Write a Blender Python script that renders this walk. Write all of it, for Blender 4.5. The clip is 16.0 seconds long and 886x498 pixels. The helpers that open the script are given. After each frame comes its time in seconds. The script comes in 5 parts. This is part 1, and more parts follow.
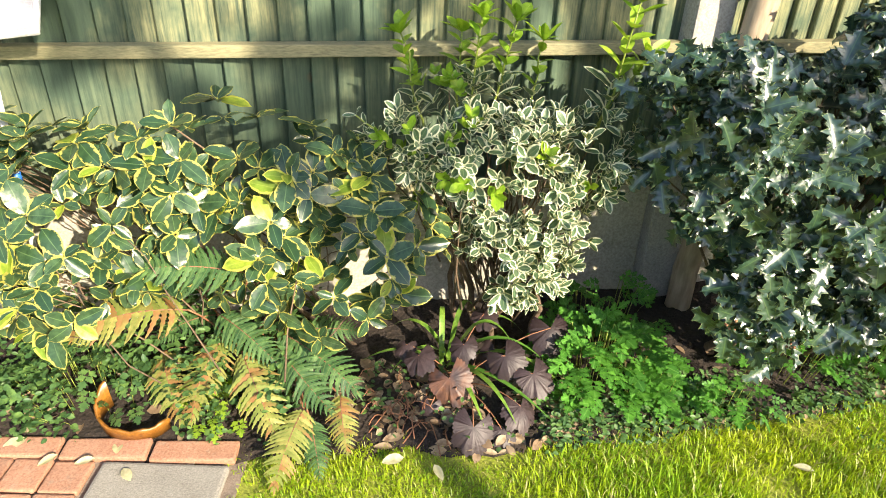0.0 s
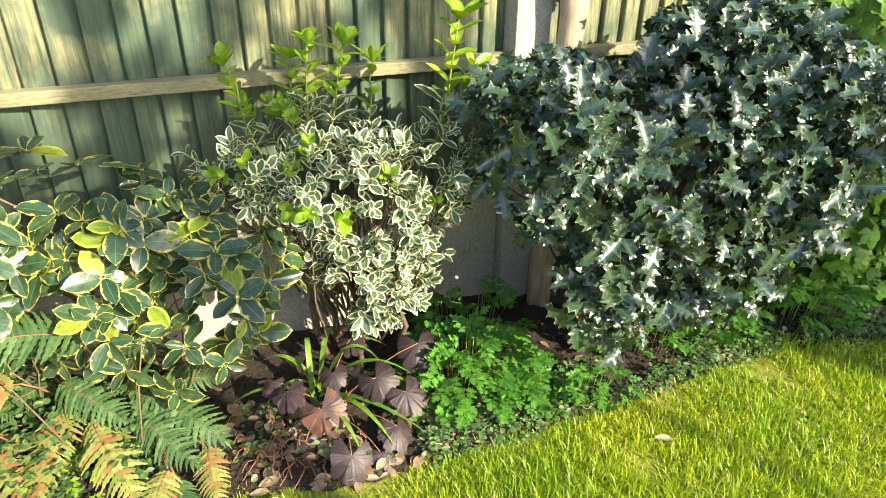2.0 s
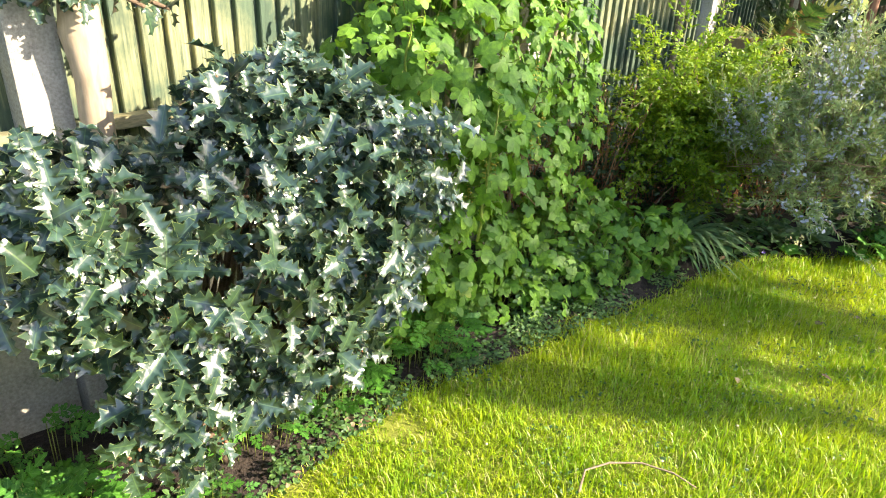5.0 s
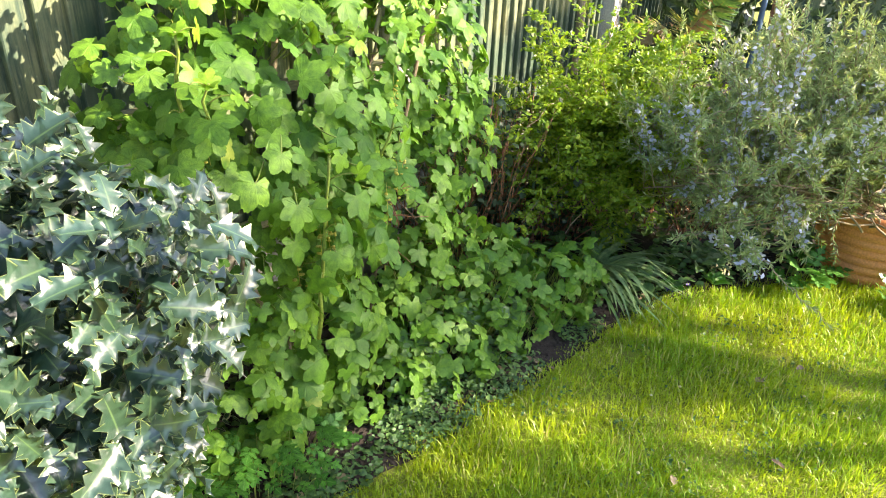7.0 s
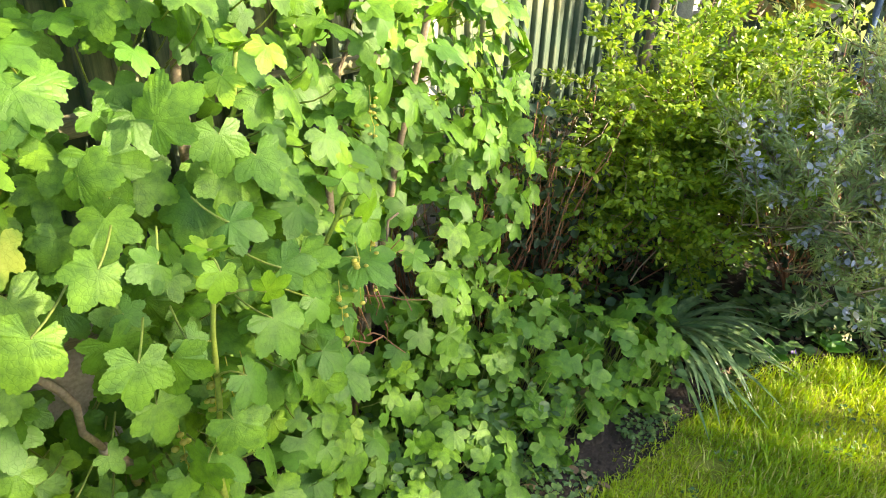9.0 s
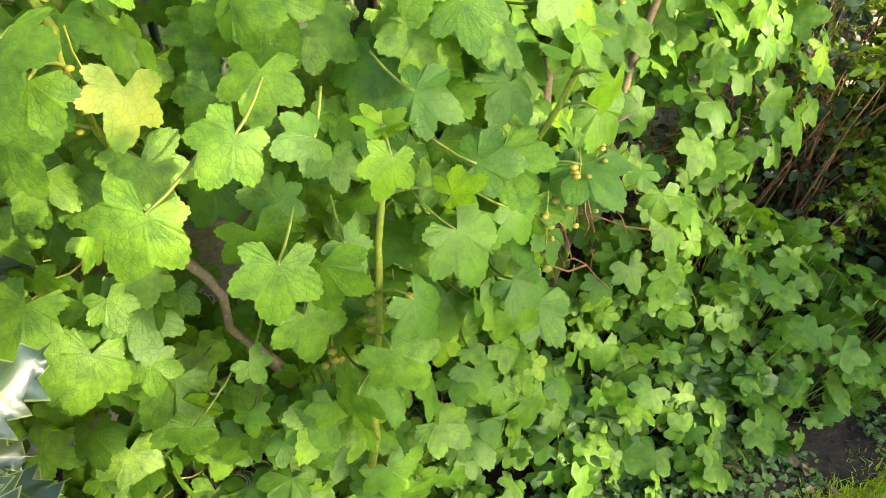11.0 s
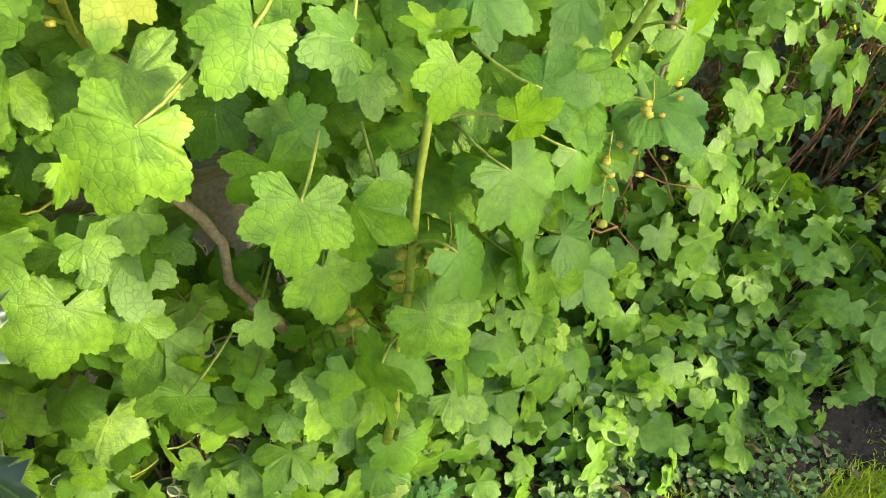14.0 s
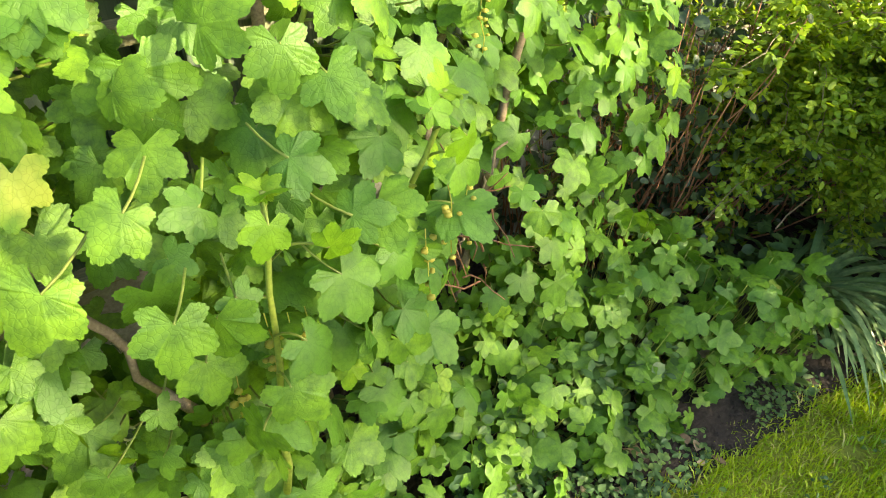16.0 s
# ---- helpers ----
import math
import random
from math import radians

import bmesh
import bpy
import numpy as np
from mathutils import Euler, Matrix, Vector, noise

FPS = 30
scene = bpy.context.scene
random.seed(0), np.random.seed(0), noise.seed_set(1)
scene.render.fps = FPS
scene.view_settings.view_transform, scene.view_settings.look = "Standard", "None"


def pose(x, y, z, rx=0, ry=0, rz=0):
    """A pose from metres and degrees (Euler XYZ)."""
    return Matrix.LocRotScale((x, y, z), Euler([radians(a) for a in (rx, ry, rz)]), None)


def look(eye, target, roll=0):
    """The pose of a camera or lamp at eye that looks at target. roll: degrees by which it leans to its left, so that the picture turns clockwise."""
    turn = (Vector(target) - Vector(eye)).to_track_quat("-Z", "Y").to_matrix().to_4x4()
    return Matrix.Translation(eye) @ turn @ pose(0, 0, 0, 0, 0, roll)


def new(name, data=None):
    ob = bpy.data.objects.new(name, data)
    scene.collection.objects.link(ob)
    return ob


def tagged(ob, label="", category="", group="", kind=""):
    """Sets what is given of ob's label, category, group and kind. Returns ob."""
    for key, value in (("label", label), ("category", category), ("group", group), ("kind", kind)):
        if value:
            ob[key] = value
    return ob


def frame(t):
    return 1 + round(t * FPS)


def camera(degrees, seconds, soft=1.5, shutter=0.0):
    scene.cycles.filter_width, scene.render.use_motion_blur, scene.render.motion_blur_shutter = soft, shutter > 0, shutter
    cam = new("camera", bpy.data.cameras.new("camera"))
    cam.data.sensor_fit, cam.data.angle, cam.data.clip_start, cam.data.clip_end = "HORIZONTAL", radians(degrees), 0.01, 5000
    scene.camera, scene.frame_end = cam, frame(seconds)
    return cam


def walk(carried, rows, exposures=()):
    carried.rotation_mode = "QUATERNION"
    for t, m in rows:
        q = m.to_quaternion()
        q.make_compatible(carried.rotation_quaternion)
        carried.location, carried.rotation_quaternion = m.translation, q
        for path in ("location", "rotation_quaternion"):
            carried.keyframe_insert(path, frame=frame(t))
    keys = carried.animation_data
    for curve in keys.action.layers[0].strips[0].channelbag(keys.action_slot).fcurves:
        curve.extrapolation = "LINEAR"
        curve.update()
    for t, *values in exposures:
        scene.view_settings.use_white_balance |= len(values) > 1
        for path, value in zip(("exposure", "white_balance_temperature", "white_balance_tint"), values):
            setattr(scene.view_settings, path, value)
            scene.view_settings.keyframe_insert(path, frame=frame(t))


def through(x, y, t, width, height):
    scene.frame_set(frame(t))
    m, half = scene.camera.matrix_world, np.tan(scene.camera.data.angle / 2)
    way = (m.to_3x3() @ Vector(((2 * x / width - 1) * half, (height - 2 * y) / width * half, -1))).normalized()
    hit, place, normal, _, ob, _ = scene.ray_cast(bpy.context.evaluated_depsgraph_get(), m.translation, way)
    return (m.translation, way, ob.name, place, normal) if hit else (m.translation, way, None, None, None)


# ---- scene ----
cam = camera(67.4, 16.0, soft=1.0)
METRES, EYE, TILT, LEAN, TURN = 2.7, 1.40, 0.0, 0.0, 0.0
ROWS = [
    (0.0, 0.0, 0.0, 0.0, 1.02, -30.43, -1.74),
    (0.5, 0.0032, 0.0007, 0.0007, -1.93, -30.37, -1.57),
    (1.0, 0.0081, 0.0003, 0.0026, -4.99, -29.86, -0.84),
    (1.5, 0.0135, 0.0005, 0.0038, -8.25, -29.34, -0.6),
    (2.0, 0.0238, 0.0017, 0.0054, -11.68, -28.85, -0.6),
    (2.5, 0.0337, 0.0023, 0.0059, -14.27, -28.59, -0.64),
    (3.0, 0.0412, 0.0025, 0.0073, -18.26, -28.13, -1.26),
    (3.5, 0.0528, 0.009, 0.0085, -26.51, -27.82, -0.97),
    (4.0, 0.0856, 0.0185, 0.0127, -33.1, -26.94, -0.99),
    (4.5, 0.1366, 0.0288, 0.0183, -34.96, -25.54, -1.71),
    (5.0, 0.1897, 0.042, 0.0165, -38.35, -25.44, -2.29),
    (7.5, 0.4784, 0.2295, 0.003, -47.99, -25.45, -2.14),
    (8.0, 0.5443, 0.2744, -0.0015, -50.27, -24.17, -1.44),
    (8.5, 0.5816, 0.3055, -0.0068, -50.47, -25.9, -1.76),
    (9.0, 0.6201, 0.3421, -0.0171, -41.1, -28.88, -1.93),
    (11.5, 0.6552, 0.425, -0.084, -22.93, -39.46, -0.37),
    (12.0, 0.6536, 0.4431, -0.1081, -24.66, -42.17, -0.17),
    (12.5, 0.6533, 0.4543, -0.1181, -25.0, -43.22, -1.14),
    (13.0, 0.6529, 0.4551, -0.1186, -23.92, -43.79, -2.16),
    (13.5, 0.6507, 0.4547, -0.112, -23.67, -43.15, -2.36),
    (14.0, 0.6477, 0.4434, -0.092, -22.99, -40.03, -2.29),
    (14.5, 0.6502, 0.4236, -0.0737, -23.25, -39.55, -1.56),
    (15.0, 0.6524, 0.4068, -0.0589, -23.82, -37.97, -2.09),
    (15.5, 0.6573, 0.3941, -0.0474, -25.67, -37.28, -3.17),
    (16.0, 0.664, 0.3917, -0.0357, -30.79, -36.83, -0.22),
]

walk(cam, [(t, pose(0, 0, EYE, TILT, LEAN, TURN) @ pose(METRES * x, METRES * y, METRES * z, 90 + pitch, roll, yaw)) for t, x, y, z, yaw, pitch, roll in ROWS],
     exposures=[(0.0, 1.28, 6900, 13), (3.0, 1.5, 7000, 14), (5.0, 1.8, 7000, 15), (7.5, 2.02, 7000, 17), (9.0, 2.15, 7500, 14), (11.5, 2.22, 8100, 9), (16.0, 2.2, 8100, 9)])

# ---- world and sun ----
SUN_ELEV, SUN_AZ = radians(27), radians(38)      # azimuth turned from -y towards +x
SUN_DIR = Vector((math.cos(SUN_ELEV) * math.sin(SUN_AZ), -math.cos(SUN_ELEV) * math.cos(SUN_AZ), math.sin(SUN_ELEV)))
world = bpy.data.worlds.new("world")
scene.world = world
world.use_nodes = True
sky = world.node_tree.nodes.new("ShaderNodeTexSky")
sky.sky_type, sky.sun_disc = "NISHITA", False
sky.sun_elevation, sky.sun_rotation = SUN_ELEV, math.atan2(SUN_DIR.x, SUN_DIR.y)
back = world.node_tree.nodes["Background"]
back.inputs["Strength"].default_value = 0.15
world.node_tree.links.new(sky.outputs[0], back.inputs["Color"])
sun = new("sun", bpy.data.lights.new("sun", "SUN"))
sun.data.energy, sun.data.angle, sun.data.color = 5.0, radians(0.5), (1.0, 0.9, 0.72)
sun.matrix_world = look(SUN_DIR * 30, (0, 0, 0))

# ---- materials ----
def nodes_of(name):
    m = bpy.data.materials.new(name)
    m.use_nodes = True
    t = m.node_tree
    return m, t.nodes, t.links, t.nodes["Principled BSDF"], t.nodes["Material Output"]


def mixrgb(n, l, fac, a, b, mode="MIX"):
    """A colour mix; fac, a and b are sockets or values."""
    x = n.new("ShaderNodeMix")
    x.data_type, x.blend_type = "RGBA", mode
    for sock, v in ((x.inputs[0], fac), (x.inputs[6], a), (x.inputs[7], b)):
        if isinstance(v, bpy.types.NodeSocket):
            l.new(v, sock)
        elif isinstance(v, (int, float)):
            sock.default_value = v
        else:
            sock.default_value = (*v, 1)
    return x.outputs[2]


def ramp(n, l, src, a, b):
    x = n.new("ShaderNodeMapRange")
    x.inputs[1].default_value, x.inputs[2].default_value = a, b
    l.new(src, x.inputs[0])
    return x.outputs[0]


def maths(n, l, op, a, b=0.0):
    x = n.new("ShaderNodeMath")
    x.operation = op
    for sock, v in zip(x.inputs, (a, b)):
        if isinstance(v, bpy.types.NodeSocket):
            l.new(v, sock)
        else:
            sock.default_value = v
    return x.outputs[0]


def noise_tex(n, l, scale, detail=4.0, coords=None, rough=0.55):
    x = n.new("ShaderNodeTexNoise")
    x.inputs["Scale"].default_value, x.inputs["Detail"].default_value, x.inputs["Roughness"].default_value = scale, detail, rough
    if coords is not None:
        l.new(coords, x.inputs["Vector"])
    return x.outputs[0]


def chance(n, l):
    """A random number for each leaf or piece, joined or single."""
    a, b = n.new("ShaderNodeObjectInfo"), n.new("ShaderNodeNewGeometry")
    return maths(n, l, "FRACT", maths(n, l, "ADD", a.outputs["Random"], b.outputs["Random Per Island"]))


def bump(n, l, p, height, strength, dist):
    x = n.new("ShaderNodeBump")
    x.inputs["Strength"].default_value, x.inputs["Distance"].default_value = strength, dist
    l.new(height, x.inputs["Height"])
    l.new(x.outputs[0], p.inputs["Normal"])


def place(n):
    return n.new("ShaderNodeNewGeometry").outputs["Position"]


def leaf_mat(name, dark, light, rough=0.4, margin=None, margin_at=0.72, vein=None, through=0.3, tired=None, tired_share=0.0, coat=0.0, coat_rough=0.18, spec=0.5, margin_noise=0.25, net=0.0, patch=None):
    """A leaf: colour by leaf, pale margin by the 'edge' attribute, veins by 'vein', light let through."""
    m, n, l, p, out = nodes_of(name)
    r = chance(n, l)
    pos = place(n)
    col = mixrgb(n, l, r, dark, light)
    if patch:
        wide = maths(n, l, "ADD", noise_tex(n, l, 2.6, 5, pos, 0.6), maths(n, l, "MULTIPLY", maths(n, l, "SUBTRACT", r, 0.5), 0.35))
        col = mixrgb(n, l, ramp(n, l, wide, 0.36, 0.64), col, patch)
    blot = noise_tex(n, l, 60, 3, pos)
    col = mixrgb(n, l, ramp(n, l, blot, 0.35, 0.75), col, tuple(c * 0.72 for c in dark))
    if tired:
        w = maths(n, l, "GREATER_THAN", maths(n, l, "FRACT", maths(n, l, "MULTIPLY", r, 17.31)), 1 - tired_share)
        col = mixrgb(n, l, maths(n, l, "MULTIPLY", w, ramp(n, l, noise_tex(n, l, 25, 2, pos), 0.3, 0.6)), col, tired)
    if vein:
        a = n.new("ShaderNodeAttribute")
        a.attribute_name = "vein"
        col = mixrgb(n, l, maths(n, l, "MULTIPLY", ramp(n, l, a.outputs["Fac"], 0.84, 1.0), 0.7), col, vein)
    if margin:
        a = n.new("ShaderNodeAttribute")
        a.attribute_name = "edge"
        e = maths(n, l, "ADD", a.outputs["Fac"], maths(n, l, "MULTIPLY", maths(n, l, "SUBTRACT", noise_tex(n, l, 55, 3, pos), 0.5), margin_noise * 2))
        col = mixrgb(n, l, ramp(n, l, e, margin_at - 0.06, margin_at + 0.06), col, margin)
    l.new(col, p.inputs["Base Color"])
    p.inputs["Roughness"].default_value = rough
    p.inputs["Specular IOR Level"].default_value = spec
    p.inputs["Coat Weight"].default_value, p.inputs["Coat Roughness"].default_value = coat, coat_rough
    height = noise_tex(n, l, 130, 3, pos)
    if net:
        cells = n.new("ShaderNodeTexVoronoi")
        cells.feature = "DISTANCE_TO_EDGE"
        cells.inputs["Scale"].default_value = net
        l.new(pos, cells.inputs["Vector"])
        height = maths(n, l, "ADD", maths(n, l, "MULTIPLY", height, 0.4), ramp(n, l, cells.outputs["Distance"], 0.0, 0.12))
        col2 = mixrgb(n, l, ramp(n, l, cells.outputs["Distance"], 0.0, 0.07), mixrgb(n, l, 1.0, col, (0.72, 0.78, 0.7), "MULTIPLY"), col)
        l.new(col2, p.inputs["Base Color"])
    bump(n, l, p, height, 0.2 if net else 0.35, 0.002)
    tr, mx = n.new("ShaderNodeBsdfTranslucent"), n.new("ShaderNodeMixShader")
    l.new(mixrgb(n, l, 1.0, col, (1.0, 0.95, 0.45), "MULTIPLY"), tr.inputs["Color"])
    mx.inputs[0].default_value = through
    l.new(p.outputs[0], mx.inputs[1]), l.new(tr.outputs[0], mx.inputs[2]), l.new(mx.outputs[0], out.inputs["Surface"])
    return m


def plain_mat(name, a, b, scale=8.0, rough=0.7, fine=120.0, relief=0.4, dist=0.003, third=None, stretch=None, metal=0.0, per_piece=0.35):
    """A surface with coarse stains, fine grain and some change from piece to piece."""
    m, n, l, p, out = nodes_of(name)
    pos = place(n)
    if stretch:
        mp = n.new("ShaderNodeMapping")
        mp.inputs["Scale"].default_value = stretch
        l.new(pos, mp.inputs["Vector"])
        pos = mp.outputs[0]
    coarse, grain = noise_tex(n, l, scale, 5, pos), noise_tex(n, l, fine, 4, pos)
    col = mixrgb(n, l, ramp(n, l, coarse, 0.3, 0.7), a, b)
    if third:
        col = mixrgb(n, l, ramp(n, l, noise_tex(n, l, scale * 2.3, 6, pos, 0.7), 0.55, 0.68), col, third)
    col = mixrgb(n, l, 0.5, col, mixrgb(n, l, ramp(n, l, grain, 0.25, 0.75), tuple(c * 0.55 for c in a), tuple(min(1, c * 1.4) for c in b)))
    h = mixrgb(n, l, chance(n, l), (1 - per_piece,) * 3, (1.0, 1.0, 1.0))
    col = mixrgb(n, l, 1.0, col, h, "MULTIPLY")
    l.new(col, p.inputs["Base Color"])
    p.inputs["Roughness"].default_value, p.inputs["Metallic"].default_value = rough, metal
    bump(n, l, p, mixrgb(n, l, 0.5, grain, coarse), relief, dist)
    return m


M_LAUREL = leaf_mat("laurel_leaf", (0.024, 0.068, 0.03), (0.075, 0.145, 0.06), 0.3, (0.52, 0.48, 0.11), 0.85, (0.16, 0.26, 0.10), 0.2, coat=0.5, margin_noise=0.6)
M_LAUREL_NEW = leaf_mat("laurel_new_leaf", (0.22, 0.36, 0.04), (0.40, 0.50, 0.06), 0.4, (0.6, 0.62, 0.1), 0.7, (0.4, 0.5, 0.1), 0.35)
M_EUON = leaf_mat("euonymus_leaf", (0.07, 0.14, 0.065), (0.14, 0.23, 0.12), 0.4, (0.80, 0.80, 0.58), 0.64, (0.3, 0.36, 0.2), 0.25)
M_EUON_NEW = leaf_mat("euonymus_new_leaf", (0.22, 0.42, 0.03), (0.42, 0.58, 0.06), 0.38, None, 0.7, (0.4, 0.55, 0.12), 0.35)
M_HOLLY = leaf_mat("holly_leaf", (0.022, 0.058, 0.034), (0.05, 0.105, 0.058), 0.34, (0.22, 0.28, 0.10), 0.92, (0.12, 0.20, 0.07), 0.12, coat=1.0, coat_rough=0.25, spec=0.8, margin_noise=0.06)
M_CURRANT = leaf_mat("currant_leaf", (0.10, 0.26, 0.028), (0.23, 0.44, 0.038), 0.5, None, 0.7, (0.06, 0.19, 0.02), 0.32, (0.42, 0.50, 0.08), 0.012, net=150)
M_CURRANT_NEW = leaf_mat("currant_young_leaf", (0.19, 0.42, 0.02), (0.34, 0.54, 0.04), 0.5, None, 0.7, (0.16, 0.34, 0.03), 0.36, net=170)
M_HEUCH = leaf_mat("heuchera_leaf", (0.032, 0.020, 0.022), (0.075, 0.050, 0.052), 0.5, None, 0.7, (0.03, 0.014, 0.018), 0.12, (0.14, 0.065, 0.04), 0.10)
M_FERN = leaf_mat("fern_leaf", (0.05, 0.13, 0.045), (0.13, 0.25, 0.07), 0.5, None, 0.7, (0.2, 0.25, 0.08), 0.3)
M_FERN_OLD = leaf_mat("old_fern_leaf", (0.22, 0.29, 0.06), (0.42, 0.38, 0.11), 0.6, None, 0.7, (0.3, 0.2, 0.06), 0.3, (0.33, 0.16, 0.06), 0.3)
M_HERB = leaf_mat("herb_leaf", (0.06, 0.22, 0.03), (0.15, 0.42, 0.05), 0.45, None, 0.7, (0.2, 0.42, 0.1), 0.32)
M_WEED = leaf_mat("weed_leaf", (0.06, 0.15, 0.05), (0.17, 0.30, 0.07), 0.5, None, 0.7, None, 0.3)
M_STRAP = leaf_mat("strap_leaf", (0.13, 0.26, 0.10), (0.34, 0.47, 0.21), 0.35, None, 0.7, (0.2, 0.33, 0.12), 0.25)
M_BULB = leaf_mat("bulb_leaf", (0.10, 0.26, 0.04), (0.26, 0.42, 0.06), 0.35, None, 0.7, None, 0.3)
M_BOX = leaf_mat("honeysuckle_leaf", (0.18, 0.35, 0.03), (0.47, 0.60, 0.06), 0.4, None, 0.7, None, 0.5)
M_ROSEMARY = leaf_mat("rosemary_needle", (0.26, 0.38, 0.16), (0.54, 0.62, 0.33), 0.5, None, 0.7, None, 0.35)
M_HEDGE = leaf_mat("hedge_leaf", (0.02, 0.05, 0.02), (0.06, 0.11, 0.04), 0.45, None, 0.7, None, 0.2)
M_GRASS = leaf_mat("grass_blade", (0.40, 0.56, 0.02), (0.80, 0.84, 0.06), 0.4, None, 0.7, None, 0.45, (0.62, 0.56, 0.28), 0.10, patch=(0.26, 0.50, 0.03))
M_FLOWER = leaf_mat("blue_petal", (0.46, 0.51, 0.76), (0.66, 0.70, 0.88), 0.6, through=0.3)
M_VIOLET = leaf_mat("violet_petal", (0.05, 0.015, 0.22), (0.10, 0.03, 0.36), 0.5, through=0.2)
M_CREAM = leaf_mat("cream_petal", (0.75, 0.70, 0.35), (0.82, 0.78, 0.5), 0.5, through=0.3)
M_YELLOW = leaf_mat("yellow_blossom", (0.55, 0.50, 0.08), (0.70, 0.62, 0.14), 0.5, through=0.3)
M_DEADLEAF = leaf_mat("dead_leaf", (0.22, 0.14, 0.08), (0.50, 0.40, 0.26), 0.7, None, 0.7, (0.3, 0.2, 0.1), 0.15)
M_PALELEAF = leaf_mat("pale_fallen_leaf", (0.50, 0.48, 0.26), (0.68, 0.62, 0.42), 0.6, None, 0.7, None, 0.2)
M_BARK = plain_mat("bark", (0.12, 0.075, 0.045), (0.24, 0.17, 0.11), 20, 0.85, 160, 0.7, 0.004)
M_GREENSTEM = plain_mat("green_stem", (0.20, 0.30, 0.05), (0.38, 0.44, 0.08), 12, 0.5, 150, 0.2, 0.001)
M_TANTRUNK = plain_mat("peeled_trunk", (0.42, 0.30, 0.18), (0.62, 0.50, 0.36), 6, 0.6, 60, 0.4, 0.003, stretch=(1, 1, 0.2))
M_TWIG = plain_mat("dry_twig", (0.20, 0.13, 0.08), (0.42, 0.33, 0.22), 30, 0.85, 200, 0.4, 0.002)
M_REDTWIG = plain_mat("reddish_twig", (0.22, 0.07, 0.04), (0.40, 0.20, 0.10), 30, 0.7, 200, 0.4, 0.002)
M_SOIL = plain_mat("soil", (0.018, 0.013, 0.010), (0.050, 0.036, 0.027), 14, 0.95, 90, 1.0, 0.02, third=(0.075, 0.055, 0.04))
M_TURF = plain_mat("turf_ground", (0.16, 0.20, 0.02), (0.28, 0.30, 0.04), 5, 0.95, 140, 0.8, 0.01, third=(0.12, 0.13, 0.03), per_piece=0.0)
M_CONCRETE = plain_mat("concrete", (0.42, 0.39, 0.34), (0.62, 0.59, 0.53), 9, 0.9, 140, 0.8, 0.003, third=(0.30, 0.30, 0.24))
M_GRAVELBOARD = plain_mat("gravel_board_concrete", (0.30, 0.28, 0.22), (0.48, 0.45, 0.38), 5, 0.9, 110, 0.6, 0.003, third=(0.20, 0.22, 0.13))
M_BRICK = plain_mat("brick", (0.36, 0.16, 0.09), (0.56, 0.31, 0.20), 16, 0.85, 170, 0.9, 0.004, third=(0.34, 0.28, 0.21))
M_MORTAR = plain_mat("joint_sand", (0.16, 0.12, 0.09), (0.28, 0.22, 0.17), 22, 0.95, 180, 0.8, 0.003)
M_SLAB = plain_mat("stone_slab", (0.28, 0.26, 0.22), (0.44, 0.41, 0.35), 12, 0.9, 220, 1.0, 0.004, third=(0.22, 0.20, 0.16))
M_TERRA = plain_mat("terracotta", (0.60, 0.20, 0.07), (0.78, 0.33, 0.13), 7, 0.7, 120, 0.3, 0.002)
M_OLDPOT = plain_mat("broken_pot_glaze", (0.22, 0.08, 0.015), (0.46, 0.20, 0.03), 18, 0.35, 150, 0.4, 0.002, third=(0.14, 0.05, 0.02))
M_WHITE = plain_mat("white_plastic", (0.74, 0.74, 0.74), (0.82, 0.82, 0.82), 5, 0.35, 90, 0.05, 0.001, per_piece=0.0)
M_STEEL = plain_mat("painted_steel_pole", (0.62, 0.62, 0.62), (0.74, 0.74, 0.74), 12, 0.4, 120, 0.1, 0.001, per_piece=0.0)
M_BLUE = plain_mat("blue_plastic", (0.02, 0.14, 0.55), (0.03, 0.2, 0.68), 9, 0.4, 90, 0.05, 0.001, per_piece=0.0)
M_BLACK = plain_mat("black_cable", (0.015, 0.015, 0.015), (0.03, 0.03, 0.03), 9, 0.5, 90, 0.05, 0.001, per_piece=0.0)
M_OLDWOOD = plain_mat("weathered_wood", (0.20, 0.15, 0.10), (0.36, 0.29, 0.20), 5, 0.85, 50, 0.6, 0.003, stretch=(6, 6, 0.8))
M_BLUEGREY = plain_mat("blue_grey_paint", (0.07, 0.13, 0.22), (0.12, 0.20, 0.32), 9, 0.5, 90, 0.1, 0.001)
M_REDBARK = plain_mat("red_bark", (0.20, 0.09, 0.05), (0.34, 0.17, 0.10), 9, 0.8, 60, 0.6, 0.004, stretch=(1, 1, 0.25))


